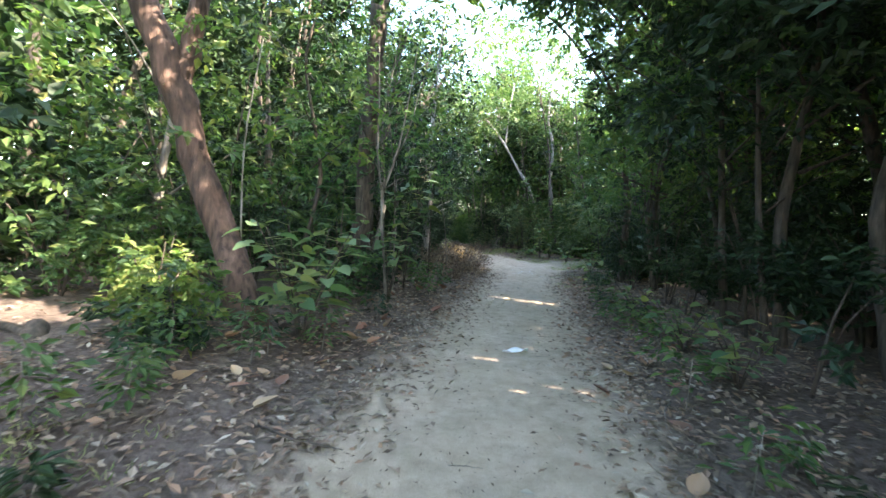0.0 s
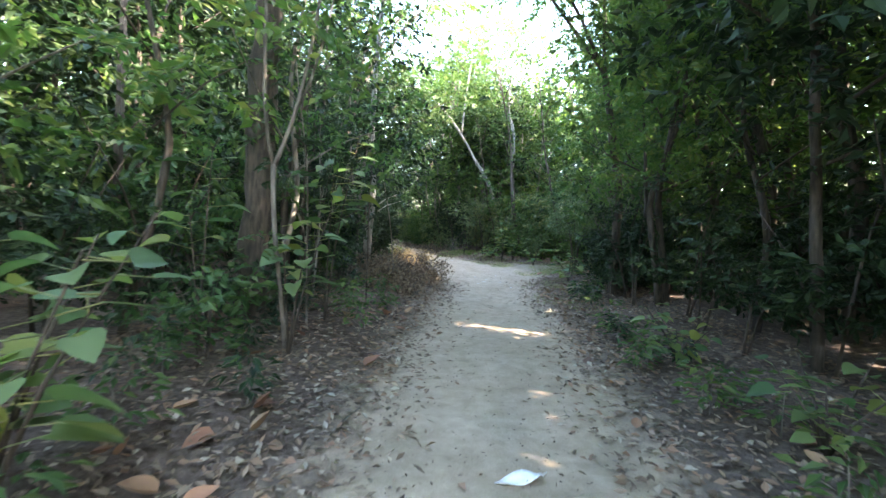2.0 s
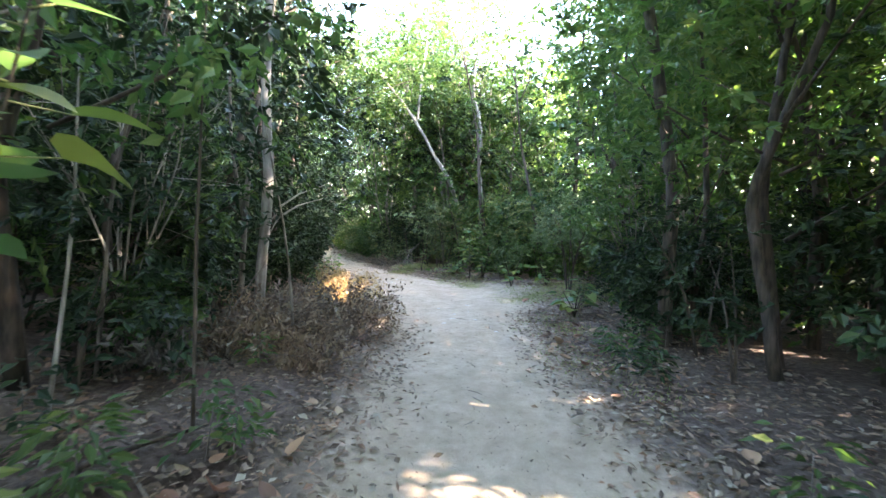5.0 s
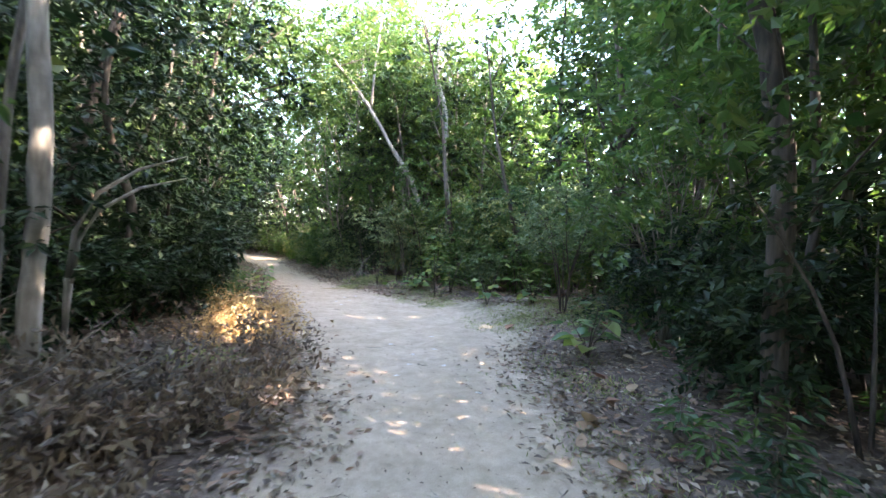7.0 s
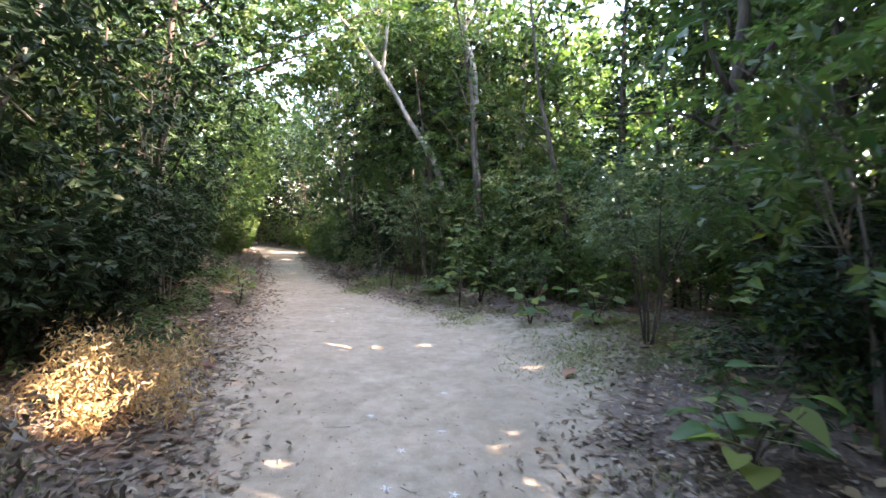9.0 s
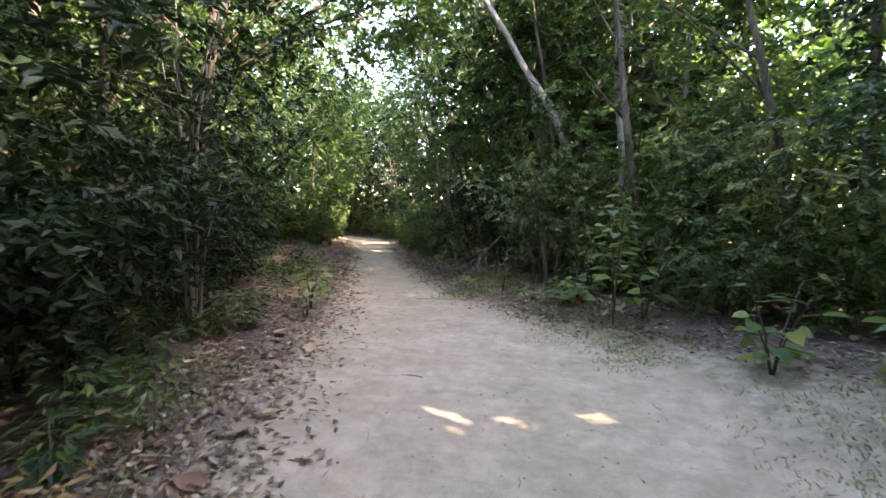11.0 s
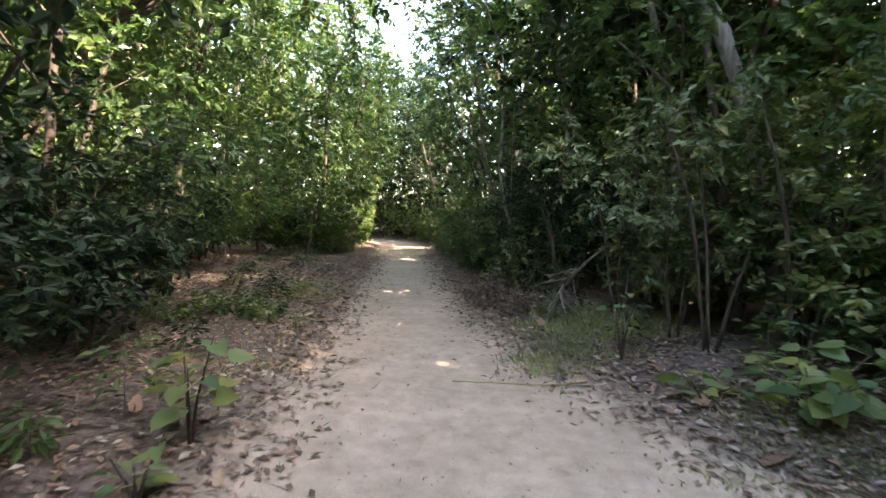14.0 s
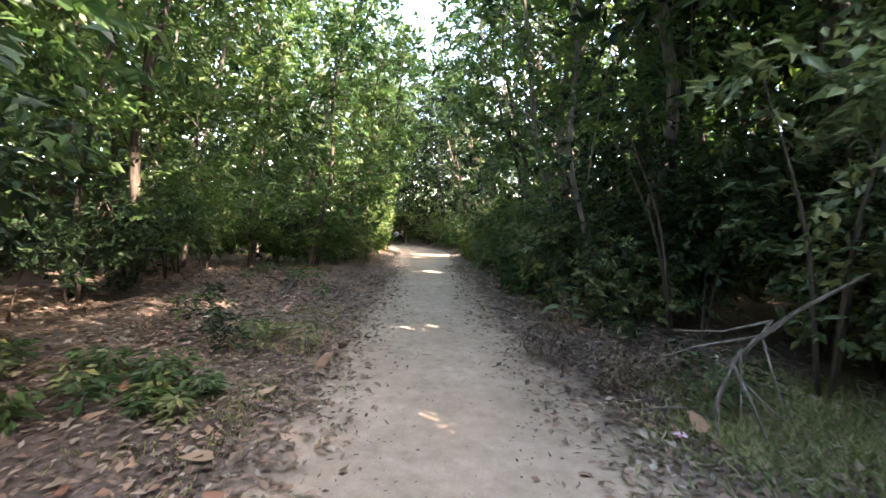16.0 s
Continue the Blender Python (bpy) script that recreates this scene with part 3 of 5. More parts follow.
                if clear_of(x, y, side, 2.0):
                    forest_tree(x, y, h, g.uniform(2.0, 2.6) * (1.0, 1.25)[row], seed, (0.12, 0.17)[row] * (1.65 if far else 1.0), n, mat,
                                (B_DARK, B_DARK, B_GREY)[int(g.integers(3))], low=0.42 if y < 12.5 and (side > 0 or row == 0) else 0.2, trunk_r=g.uniform(0.03, 0.065), lean=(-side * tip, 0.0))
                seed += 17
                y += step * g.uniform(0.75, 1.25)
    # deeper forest
    for side in (-1, 1):
        for off, step, n, leaf in ((8.0, 2.9, 1250, 0.40), (12.5, 3.4, 850, 0.54), (18.0, 4.0, 550, 0.72), (27.0, 4.2, 500, 0.95)):
            y = -10.0
            while y < 64:
                l, r = edges(min(y, 50))
                x = (l if side < 0 else r) + side * (off + g.uniform(-1.6, 1.6))
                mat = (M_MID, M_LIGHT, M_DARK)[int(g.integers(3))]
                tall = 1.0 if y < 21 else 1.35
                # deep trees behind the clearing lightened by colour as if lit
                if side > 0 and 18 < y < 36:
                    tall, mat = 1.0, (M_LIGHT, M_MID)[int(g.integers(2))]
                forest_tree(x, y, g.uniform(10, 13) * tall, g.uniform(2.7, 3.6), seed, leaf, n, mat, B_DARK, low=0.10, trunk_r=g.uniform(0.06, 0.12), limbs=False, far=off > 9)
                seed += 17
                y += step * g.uniform(0.8, 1.25)
    # a tall dense stand by the clearing and beyond, added to block the sun
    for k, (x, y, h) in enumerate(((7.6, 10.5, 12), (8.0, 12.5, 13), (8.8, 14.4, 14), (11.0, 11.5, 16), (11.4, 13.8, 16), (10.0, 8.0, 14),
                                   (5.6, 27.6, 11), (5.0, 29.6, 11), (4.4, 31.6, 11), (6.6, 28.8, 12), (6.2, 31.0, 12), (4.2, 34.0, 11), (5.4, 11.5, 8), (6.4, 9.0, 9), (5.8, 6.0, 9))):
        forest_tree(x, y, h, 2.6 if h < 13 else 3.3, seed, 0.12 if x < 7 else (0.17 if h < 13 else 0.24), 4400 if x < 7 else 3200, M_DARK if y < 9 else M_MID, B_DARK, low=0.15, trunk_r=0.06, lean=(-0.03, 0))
        seed += 17
    # more added sun blockers; those near the start stand mostly out of view
    for k, (x, y, h) in enumerate(((9.0, 15.5, 13), (9.6, 17.5, 14), (10.4, 19.6, 14), (11.6, 16.4, 15), (12.2, 18.6, 16), (6.2, 26.8, 9.5), (4.7, 27.6, 9.5), (6.9, 25.4, 8), (5.0, -1.0, 9), (6.5, 1.0, 10), (5.6, 3.2, 9), (8.0, -2.0, 11))):
        forest_tree(x, y, h, 2.5, seed, 0.2, 3200, M_MID, B_GREY, low=0.38, trunk_r=0.07)
        seed += 17
    for k, (x, y, h) in enumerate(((2.8, 34.5, 14), (5.0, 36.0, 16), (7.5, 33.0, 15), (3.4, 38.5, 15))):
        forest_tree(x, y, h, 3.2, seed, 0.21, 3000, M_LIGHT, B_GREY, low=0.2, trunk_r=0.08)
        seed += 17
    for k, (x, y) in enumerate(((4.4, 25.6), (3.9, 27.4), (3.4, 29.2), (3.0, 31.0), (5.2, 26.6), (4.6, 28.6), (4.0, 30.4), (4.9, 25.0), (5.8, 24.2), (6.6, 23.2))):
        # beyond y 28 the shade is in the leaf colour
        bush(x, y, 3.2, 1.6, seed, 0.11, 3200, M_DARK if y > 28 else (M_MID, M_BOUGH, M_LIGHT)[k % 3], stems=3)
        seed += 17
    # pale leaf mix lifts these bushes in place of skylight
    for k, (x, y) in enumerate(((6.4, 24.6), (7.4, 22.6), (7.0, 26.4), (8.4, 24.4), (8.4, 20.6), (6.0, 28.2))):
        bush(x, y, 4.8, 2.1, seed, 0.13, 3400, (M_MID, M_BOUGH)[k % 2], stems=3)
        seed += 17
    # tall airy trees against the sky behind the bend
    for x, y, h in ((3.2, 30.5, 13.0), (5.4, 29.4, 14.0), (7.8, 30.2, 14.5), (3.4, 35.5, 14.0)):
        forest_tree(x, y, h, 2.9, seed, 0.15, 3400, M_LIGHT, B_GREY, low=0.5, trunk_r=0.09, label="tall slender tree with an airy light green crown")
        seed += 17
    # a closed canopy added over the near thicket, behind the clearing and deep left, to cut light
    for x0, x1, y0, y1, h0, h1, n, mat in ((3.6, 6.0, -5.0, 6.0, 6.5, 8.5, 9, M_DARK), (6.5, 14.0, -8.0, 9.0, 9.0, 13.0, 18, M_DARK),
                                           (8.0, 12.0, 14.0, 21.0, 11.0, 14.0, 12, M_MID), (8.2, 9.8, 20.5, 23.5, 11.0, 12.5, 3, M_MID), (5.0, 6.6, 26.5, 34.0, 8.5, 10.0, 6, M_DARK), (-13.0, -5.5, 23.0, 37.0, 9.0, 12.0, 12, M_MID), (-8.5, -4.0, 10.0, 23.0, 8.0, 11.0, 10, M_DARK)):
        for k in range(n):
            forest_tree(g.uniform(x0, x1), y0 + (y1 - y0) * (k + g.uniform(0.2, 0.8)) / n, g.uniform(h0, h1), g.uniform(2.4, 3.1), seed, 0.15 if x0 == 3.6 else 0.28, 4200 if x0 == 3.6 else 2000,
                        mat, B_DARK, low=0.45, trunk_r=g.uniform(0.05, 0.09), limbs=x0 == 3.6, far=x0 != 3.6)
            seed += 17
    # the far end, where the path bends away, and behind the start
    for k in range(16):
        x, y = g.uniform(-9, 4), g.uniform(54, 60)
        bush(x, y, g.uniform(2.5, 4.0), 2.0, seed, 0.2, 1300, (M_MID, M_LIGHT)[k % 2], group="forest thicket", label="bright green thicket shrub where the path bends", stems=3, low=0.7)
        seed += 17
    for k in range(12):
        forest_tree(-7.5 + 0.8 * k, 54.5 + (k % 3) * 1.6, g.uniform(8, 12), 2.4, seed, 0.22, 2400, (M_MID, M_LIGHT)[k % 2], B_DARK, low=0.04, trunk_r=0.08, limbs=False)
        seed += 17
    for k in range(14):
        x, y = g.uniform(-10, 7), g.uniform(57, 70)
        forest_tree(x, y, g.uniform(11, 17), g.uniform(2.4, 3.4), seed, 0.32, 1700, (M_MID, M_LIGHT)[k % 2], B_DARK, low=0.05, trunk_r=0.12, limbs=False)
        seed += 17
    for k in range(10):
        forest_tree(g.uniform(-8, 8), g.uniform(-22, -15), g.uniform(7, 11), 2.8, seed, 0.4, 600, M_MID, B_DARK, low=0.08, trunk_r=0.12, limbs=False)
        seed += 17

    close_far_forest()


build_forest()


# ---- trees and plants that stand out ----
def stem_parts(ob, name, paths, bark):
    for k, (pts, rad) in enumerate(paths):
        v, f = tube(pts, rad, 10 if max(rad) > 0.06 else 6, seed=len(pts) * 31 + k)
        mesh_object(name if k == 0 else "limb", v, f, bark, ob, True)


def fork_tree():
    ob = thing("forked_tree", "leaning reddish brown tree forking above head height", "tree")
    stem_parts(ob, "trunk", [
        ([(-1.90, 5.0, -0.1), (-2.12, 5.1, 0.5), (-2.5, 5.3, 1.2), (-2.92, 5.5, 2.1), (-3.26, 5.55, 3.0), (-3.62, 5.5, 3.9), (-4.1, 5.5, 5.2), (-4.4, 5.7, 7.0)],
         [0.22, 0.18, 0.175, 0.17, 0.17, 0.14, 0.11, 0.05]),
        ([(-3.18, 5.56, 2.75), (-3.1, 5.62, 3.3), (-3.0, 5.7, 4.2), (-2.75, 5.9, 6.0), (-2.4, 6.2, 7.6)], [0.10, 0.115, 0.10, 0.08, 0.04])], B_BROWN)
    crown("crown", [((-4.0, 5.6, 7.0), (1.6, 1.6, 1.1)), ((-2.4, 6.3, 7.6), (1.5, 1.5, 1.0)), ((-3.4, 7.0, 8.2), (1.8, 1.8, 1.0))], 5000, 0.11, M_MID, ob, 901)


def tall_tree():
    ob = thing("tall_tree", "straight dark grey tree trunk with a high crown", "tree")
    stem_parts(ob, "trunk", [
        ([(-1.55, 8.7, -0.1), (-1.5, 8.7, 2.0), (-1.45, 8.75, 5.0), (-1.5, 8.8, 9.5)], [0.20, 0.165, 0.15, 0.07]),
        ([(-1.45, 8.75, 5.2), (-0.8, 9.2, 6.6), (-0.2, 9.4, 7.6)], [0.06, 0.045, 0.02]),
        ([(-1.45, 8.75, 6.2), (-2.2, 8.4, 7.4), (-2.9, 8.4, 8.2)], [0.06, 0.045, 0.02])], B_DARK)
    crown("crown", [((-1.5, 8.8, 9.0), (1.8, 1.8, 1.2)), ((-0.6, 9.3, 7.4), (1.3, 1.3, 0.9)), ((-2.8, 8.4, 8.0), (1.4, 1.4, 1.0))], 5000, 0.11, M_DARK, ob, 902)


def arching_tree(base, lobes, seed, leaf=0.14, count=3200, material=M_LIGHT):
    """A tree whose upper boughs reach over the path."""
    ob = thing("tree", "tall tree with light green boughs arching over the path", "tree", "arching trees")
    c = np.mean([q[:3] for q in lobes], 0)
    fork = (base[0] * 0.75 + c[0] * 0.25, base[1] * 0.75 + c[1] * 0.25, c[2] * 0.62)
    paths = [([(base[0], base[1], -0.05), (base[0], base[1], c[2] * 0.3), fork], [0.10, 0.085, 0.07])]
    for x, y, z, r in lobes:
        paths.append(([fork, ((fork[0] + x) / 2, (fork[1] + y) / 2, fork[2] * 0.4 + z * 0.6), (x, y, z)], [0.05, 0.035, 0.012]))
    stem_parts(ob, "trunk", paths, B_DARK)
    crown("crown", [((x, y, z), (r, r, r * 0.6)) for x, y, z, r in lobes], count, leaf, material, ob, seed, 0.5, keep="high")


def y_sapling():
    ob = thing("forked_sapling", "slim pale grey sapling forking into two arms", "sapling")
    stem_parts(ob, "trunk", [
        ([(-0.86, 7.62, -0.05), (-0.91, 7.5, 0.8), (-0.98, 7.3, 1.4), (-1.0, 7.36, 1.95)], [0.026, 0.023, 0.022, 0.026]),
        ([(-1.0, 7.36, 1.92), (-1.12, 7.38, 2.5), (-1.12, 7.4, 3.2), (-1.2, 7.5, 4.3)], [0.02, 0.017, 0.014, 0.007]),
        ([(-1.0, 7.36, 1.92), (-0.85, 7.38, 2.35), (-0.72, 7.4, 3.0), (-0.6, 7.5, 4.2)], [0.022, 0.019, 0.015, 0.007]),
        ([(-0.85, 7.38, 2.4), (-0.62, 7.3, 2.9), (-0.5, 7.3, 3.6)], [0.016, 0.012, 0.006])], B_GREY)
    crown("crown", [((-1.2, 7.5, 4.3), (0.8, 0.8, 0.6)), ((-0.6, 7.5, 4.2), (0.8, 0.8, 0.6))], 900, 0.10, M_MID, ob, 903)


def pale_trees():
    ob = thing("pale_tree", "pale grey smooth-barked tree with a slight bend", "tree")
    stem_parts(ob, "trunk", [
        ([(-0.52, 13.85, -0.05), (-0.50, 13.85, 0.9), (-0.46, 13.85, 1.7), (-0.44, 13.8, 2.2), (-0.52, 13.8, 3.0), (-0.55, 13.85, 4.5), (-0.4, 14.0, 7.5)],
         [0.09, 0.07, 0.068, 0.072, 0.065, 0.055, 0.03])], B_PALE)
    crown("crown", [((-0.4, 14.0, 7.2), (1.5, 1.5, 1.2)), ((-1.0, 13.4, 6.2), (1.2, 1.2, 0.8))], 2600, 0.11, M_MID, ob, 904)
    ob = thing("pale_tree", "thin grey tree stem leaning beside a thicker pale one", "tree")
    stem_parts(ob, "trunk", [
        ([(-0.78, 13.95, -0.05), (-0.76, 13.95, 1.2), (-0.74, 13.95, 2.2), (-0.62, 14.0, 3.6), (-0.5, 14.1, 6.0)], [0.045, 0.038, 0.036, 0.034, 0.015]),
        ([(-0.76, 13.95, 1.6), (-0.98, 14.0, 2.6), (-1.1, 14.1, 4.4)], [0.03, 0.026, 0.012])], B_GREY)
    crown("crown", [((-0.5, 14.1, 6.0), (1.0, 1.0, 0.8))], 900, 0.11, M_DARK, ob, 905)
    for k, (dz, dx) in enumerate(((0.0, 0.0), (0.16, -0.03))):
        b = thing("bent_branch", "bare whitish branch arching out of the thicket", "branch", "bent bare branches")
        stem_parts(b, "branch", [([(-0.62 + dx, 14.7, 1.05), (-0.60 + dx, 14.7, 1.45 + dz * 0.5), (-0.48 + dx, 14.7, 1.72 + dz), (-0.15, 14.75, 1.95 + dz), (0.2, 14.9, 2.05 + dz * 1.3)],
                                  [0.022, 0.022, 0.02, 0.016, 0.006]),
                                 ([(-0.62 + dx, 14.7, 1.1), (-0.66, 14.72, 0.5), (-0.68, 14.72, 0.02)], [0.022, 0.022, 0.024])], B_PALE)
    ob = thing("leaning_tree", "slender pale tree leaning strongly over the thicket", "tree")
    stem_parts(ob, "trunk", [
        ([(5.5, 26.2, -0.05), (5.2, 26.1, 1.6), (4.75, 26.0, 3.1), (4.38, 25.95, 3.95), (3.85, 25.9, 4.6), (3.0, 25.9, 6.0), (1.9, 26.0, 7.3), (1.0, 26.2, 8.3)],
         [0.10, 0.09, 0.085, 0.08, 0.072, 0.06, 0.048, 0.025]),
        ([(3.0, 25.9, 6.0), (3.1, 26.1, 7.5), (3.3, 26.3, 9.4)], [0.05, 0.04, 0.02])], B_PALE)
    crown("crown", [((1.2, 26.2, 8.6), (1.3, 1.3, 0.9)), ((3.2, 26.3, 9.3), (1.2, 1.2, 1.0))], 2200, 0.13, M_LIGHT, ob, 906)
    ob = thing("slim_tree", "tall slim pale tree with a wavy trunk", "tree")
    stem_parts(ob, "trunk", [
        ([(5.7, 24.9, -0.05), (5.6, 24.95, 2.0), (5.5, 24.95, 3.5), (5.38, 25.0, 4.2), (5.5, 25.3, 5.2), (5.5, 25.7, 6.4), (5.2, 26.0, 7.4), (5.35, 26.2, 9.0), (5.6, 26.4, 12.0)],
         [0.10, 0.09, 0.085, 0.085, 0.08, 0.072, 0.065, 0.05, 0.025]),
        ([(5.2, 26.0, 7.4), (5.8, 26.2, 8.6), (6.4, 26.5, 10.5)], [0.05, 0.04, 0.015])], B_PALE)
    crown("crown", [((5.6, 26.4, 12.0), (1.5, 1.5, 1.0)), ((6.4, 26.5, 10.6), (1.3, 1.3, 0.9))], 2200, 0.13, M_LIGHT, ob, 907)


def gnarled_tree():
    ob = thing("gnarled_tree", "dark crooked tree with bare twisting branches", "tree")
    stem_parts(ob, "trunk", [
        ([(7.9, 18.3, 0.1), (7.8, 18.2, 1.2), (7.55, 18.1, 2.1), (7.2, 18.1, 2.9), (7.0, 18.0, 3.6), (7.1, 18.0, 4.6), (6.9, 18.1, 6.0)], [0.11, 0.10, 0.095, 0.10, 0.085, 0.07, 0.03]),
        ([(7.2, 18.1, 2.9), (6.6, 18.2, 3.35), (5.9, 18.3, 3.3), (5.2, 18.4, 3.2)], [0.04, 0.026, 0.016, 0.006]),
        ([(7.5, 18.1, 2.2), (7.0, 17.9, 2.2), (6.4, 17.9, 2.45)], [0.035, 0.02, 0.007]),
        ([(7.0, 18.0, 3.6), (7.5, 17.9, 4.2), (7.9, 18.0, 5.2)], [0.05, 0.035, 0.012]),
        ([(7.0, 18.0, 3.5), (6.6, 18.1, 4.2), (6.6, 18.2, 5.1)], [0.04, 0.025, 0.008])], B_DARK)
    crown("crown", [((6.9, 18.1, 6.0), (1.2, 1.2, 0.8)), ((7.9, 18.0, 5.2), (0.9, 0.9, 0.6))], 1600, 0.09, M_MID, ob, 908, keep="high")


def clump_tree(name, label, x, y, stems, height, fan, bark, rad, lobes, count, material, seed, twigs=4, leaf=0.08):
    """Several stems fanning out from one foot, each with side twigs."""
    g = np.random.default_rng(seed)
    ob = thing(name, label, "shrub" if height < 4 else "tree")
    z0 = float(ground_z(x, y))
    for k in range(stems):
        a = 2 * np.pi * k / stems + g.uniform(-0.4, 0.4)
        d = np.array([math.cos(a), math.sin(a), 0])
        h = height * g.uniform(0.75, 1.0)
        f0 = fan * g.uniform(0.5, 1.1)
        pts = [np.array([x, y, z0 - 0.05]) + d * 0.05, np.array([x, y, z0 + h * 0.3]) + d * (0.06 + f0 * 0.06), np.array([x, y, z0 + h * 0.65]) + d * f0 * 0.55, np.array([x, y, z0 + h]) + d * f0]
        pts[1], pts[2] = pts[1] + g.normal(0, 0.05, 3), pts[2] + g.normal(0, 0.1, 3)
        v, f = tube(pts, [rad, rad * 0.8, rad * 0.55, rad * 0.2], 6, seed=seed + k)
        mesh_object("stem", v, f, bark, ob, True)
        for q in range(twigs):
            t = g.uniform(0.35, 0.9)
            i = min(2, int(t * 3))
            o = pts[i] + (pts[i + 1] - pts[i]) * (t * 3 - i)
            e = o + unit(d * 0.5 + g.normal(0, 0.5, 3) + [0, 0, 0.5]) * h * g.uniform(0.18, 0.35)
            v, f = tube([o, (o + e) / 2 + g.normal(0, 0.02, 3), e], [rad * 0.35, rad * 0.25, rad * 0.08], 4, seed=seed + q)
            mesh_object("twig", v, f, bark, ob, True)
    if count:
        crown("foliage", lobes, count, leaf, material, ob, seed + 9, keep=False)
    return ob


LEAF_SHAPES = []
for k in range(5):
    q = np.zeros((1, 3))
    v, f = broad_blades(q, np.array([[1.0, 0, 0]]), np.array([[0, 0, 1.0]]), np.array([1.0]), np.array([0.66 + 0.05 * k]), 0.08 + 0.06 * k, 0.04 + 0.04 * k)
    shape = mesh_object("leaf", v, f, M_BROAD, smooth=True)
    LEAF_SHAPES.append(shape.data)
    bpy.data.objects.remove(shape)


def orient(p, axis, normal, size):
    a = unit(np.asarray(axis, float))
    s = unit(np.cross(normal, a))
    n = np.cross(a, s)
    m = Matrix(((a[0], s[0], n[0], p[0]), (a[1], s[1], n[1], p[1]), (a[2], s[2], n[2], p[2]), (0, 0, 0, 1)))
    return m @ Matrix.Diagonal((size, size, size, 1))


def broad_plant(x, y, h, stems, leaves, size, seed, fan=0.3, label="young plant with large heart-shaped green leaves", lean=(0, 0), low=0.25, group="broad-leaved plants"):
    g = np.random.default_rng(seed)
    z0 = float(ground_z(x, y))
    ob = thing("broad_leaved_plant", label, "plant", group)
    for k in range(stems):
        a = 2 * np.pi * (k + g.uniform(0, 0.6)) / stems
        hk = h * g.uniform(0.65, 1.0) if k else h
        d = np.array([math.cos(a) * fan + lean[0], math.sin(a) * fan + lean[1], 0]) * (hk / h)
        b = np.array([x, y, z0 - 0.03])
        pts = [b, b + d * 0.3 + [0, 0, hk * 0.45], b + d + [0, 0, hk]]
        v, f = tube(pts, [0.013, 0.010, 0.004], 6, seed=seed + k)
        mesh_object("stem", v, f, B_DARK, ob, True)
        n = max(2, leaves // stems)
        for q in range(n):
            t = low + (1 - low) * (q + 0.5) / n
            o = pts[0] + (pts[1] - pts[0]) * t * 2 if t < 0.5 else pts[1] + (pts[2] - pts[1]) * (t * 2 - 1)
            an = q * 2.4 + g.uniform(-0.5, 0.5) + k
            out = np.array([math.cos(an), math.sin(an), g.uniform(-0.1, 0.35)])
            pet = size * g.uniform(0.3, 0.8)
            e = o + out * pet
            v, f = tube([o, e], [0.004, 0.003], 4, seed=seed + q)
            stalk = mesh_object("leaf_stalk", v, f, M_GRASS, ob, True)
            leaf = new("leaf", LEAF_SHAPES[int(g.integers(5))])
            leaf.parent = stalk
            leaf.matrix_basis = orient(e, [out[0], out[1], g.uniform(-0.22, 0.16)], g.normal(0, 0.3, 3) + [0, 0, 1], size * g.uniform(0.65, 1.15) * (1.1 - 0.35 * t))
    return ob


fork_tree()
for k, (x, y, h, r, n, m, lab) in enumerate((
        (-2.75, 4.5, 1.15, 0.6, 1500, M_LIGHT, "fine-leaved light green shrub catching sunlight"), (-2.3, 4.15, 0.7, 0.5, 700, M_DARK, "low dark green shrub with narrow leaves"),
        (-3.6, 6.2, 1.5, 0.9, 1500, M_MID, "leafy green understory shrub"), (-4.6, 5.6, 1.7, 1.0, 1500, M_MID, "leafy green understory shrub"),
        (-3.0, 7.4, 2.2, 1.2, 2000, M_DARK, "leafy green understory shrub"), (-5.6, 4.6, 1.6, 1.0, 1400, M_LIGHT, "leafy green understory shrub"),
        (-4.2, 7.8, 2.6, 1.4, 2000, M_DARK, "leafy green understory shrub"), (-5.6, 6.8, 2.4, 1.4, 1800, M_MID, "leafy green understory shrub"))):
    bush(x, y, h, r, 5000 + k * 13, 0.095, n, m, label=lab)
for k, (x, y, h) in enumerate(((-1.3, 12.6, 1.2), (-1.5, 13.4, 1.7), (-1.2, 14.6, 1.5), (-1.1, 15.6, 1.3), (-1.0, 16.6, 1.6), (-0.9, 12.0, 0.9))):
    bush(x, y, h, h * 0.6, 5600 + k * 13, 0.095, 1500, (M_DARK, M_MID)[k % 2])
tall_tree()
arching_tree((4.9, 12.8), [(3.2, 13.5, 7.4, 1.6), (2.0, 14.5, 8.4, 1.4), (4.6, 14.0, 8.6, 1.8)], 951)
arching_tree((-1.8, 17.5), [(0.4, 18.5, 8.8, 1.7), (1.7, 19.5, 9.8, 1.5), (-0.9, 18.0, 8.2, 1.8)], 952)
arching_tree((5.8, 28.5), [(3.8, 29.0, 10.2, 1.9), (2.2, 30.0, 11.7, 1.8), (5.0, 30.0, 12.2, 2.0)], 953)
arching_tree((-5.6, 31.5), [(-1.8, 31.5, 9.0, 1.7), (-0.4, 32.0, 11.0, 1.6), (-3.0, 31.0, 11.5, 1.9)], 954)
arching_tree((3.0, 40.0), [(0.5, 41.0, 10.0, 2.0), (-1.2, 42.0, 11.5, 2.0), (2.2, 41.0, 12.5, 2.0)], 955)
arching_tree((6.4, 33.5), [(4.4, 33.0, 13.0, 2.0), (3.0, 34.5, 14.5, 2.0), (6.0, 34.5, 15.5, 2.2)], 956)
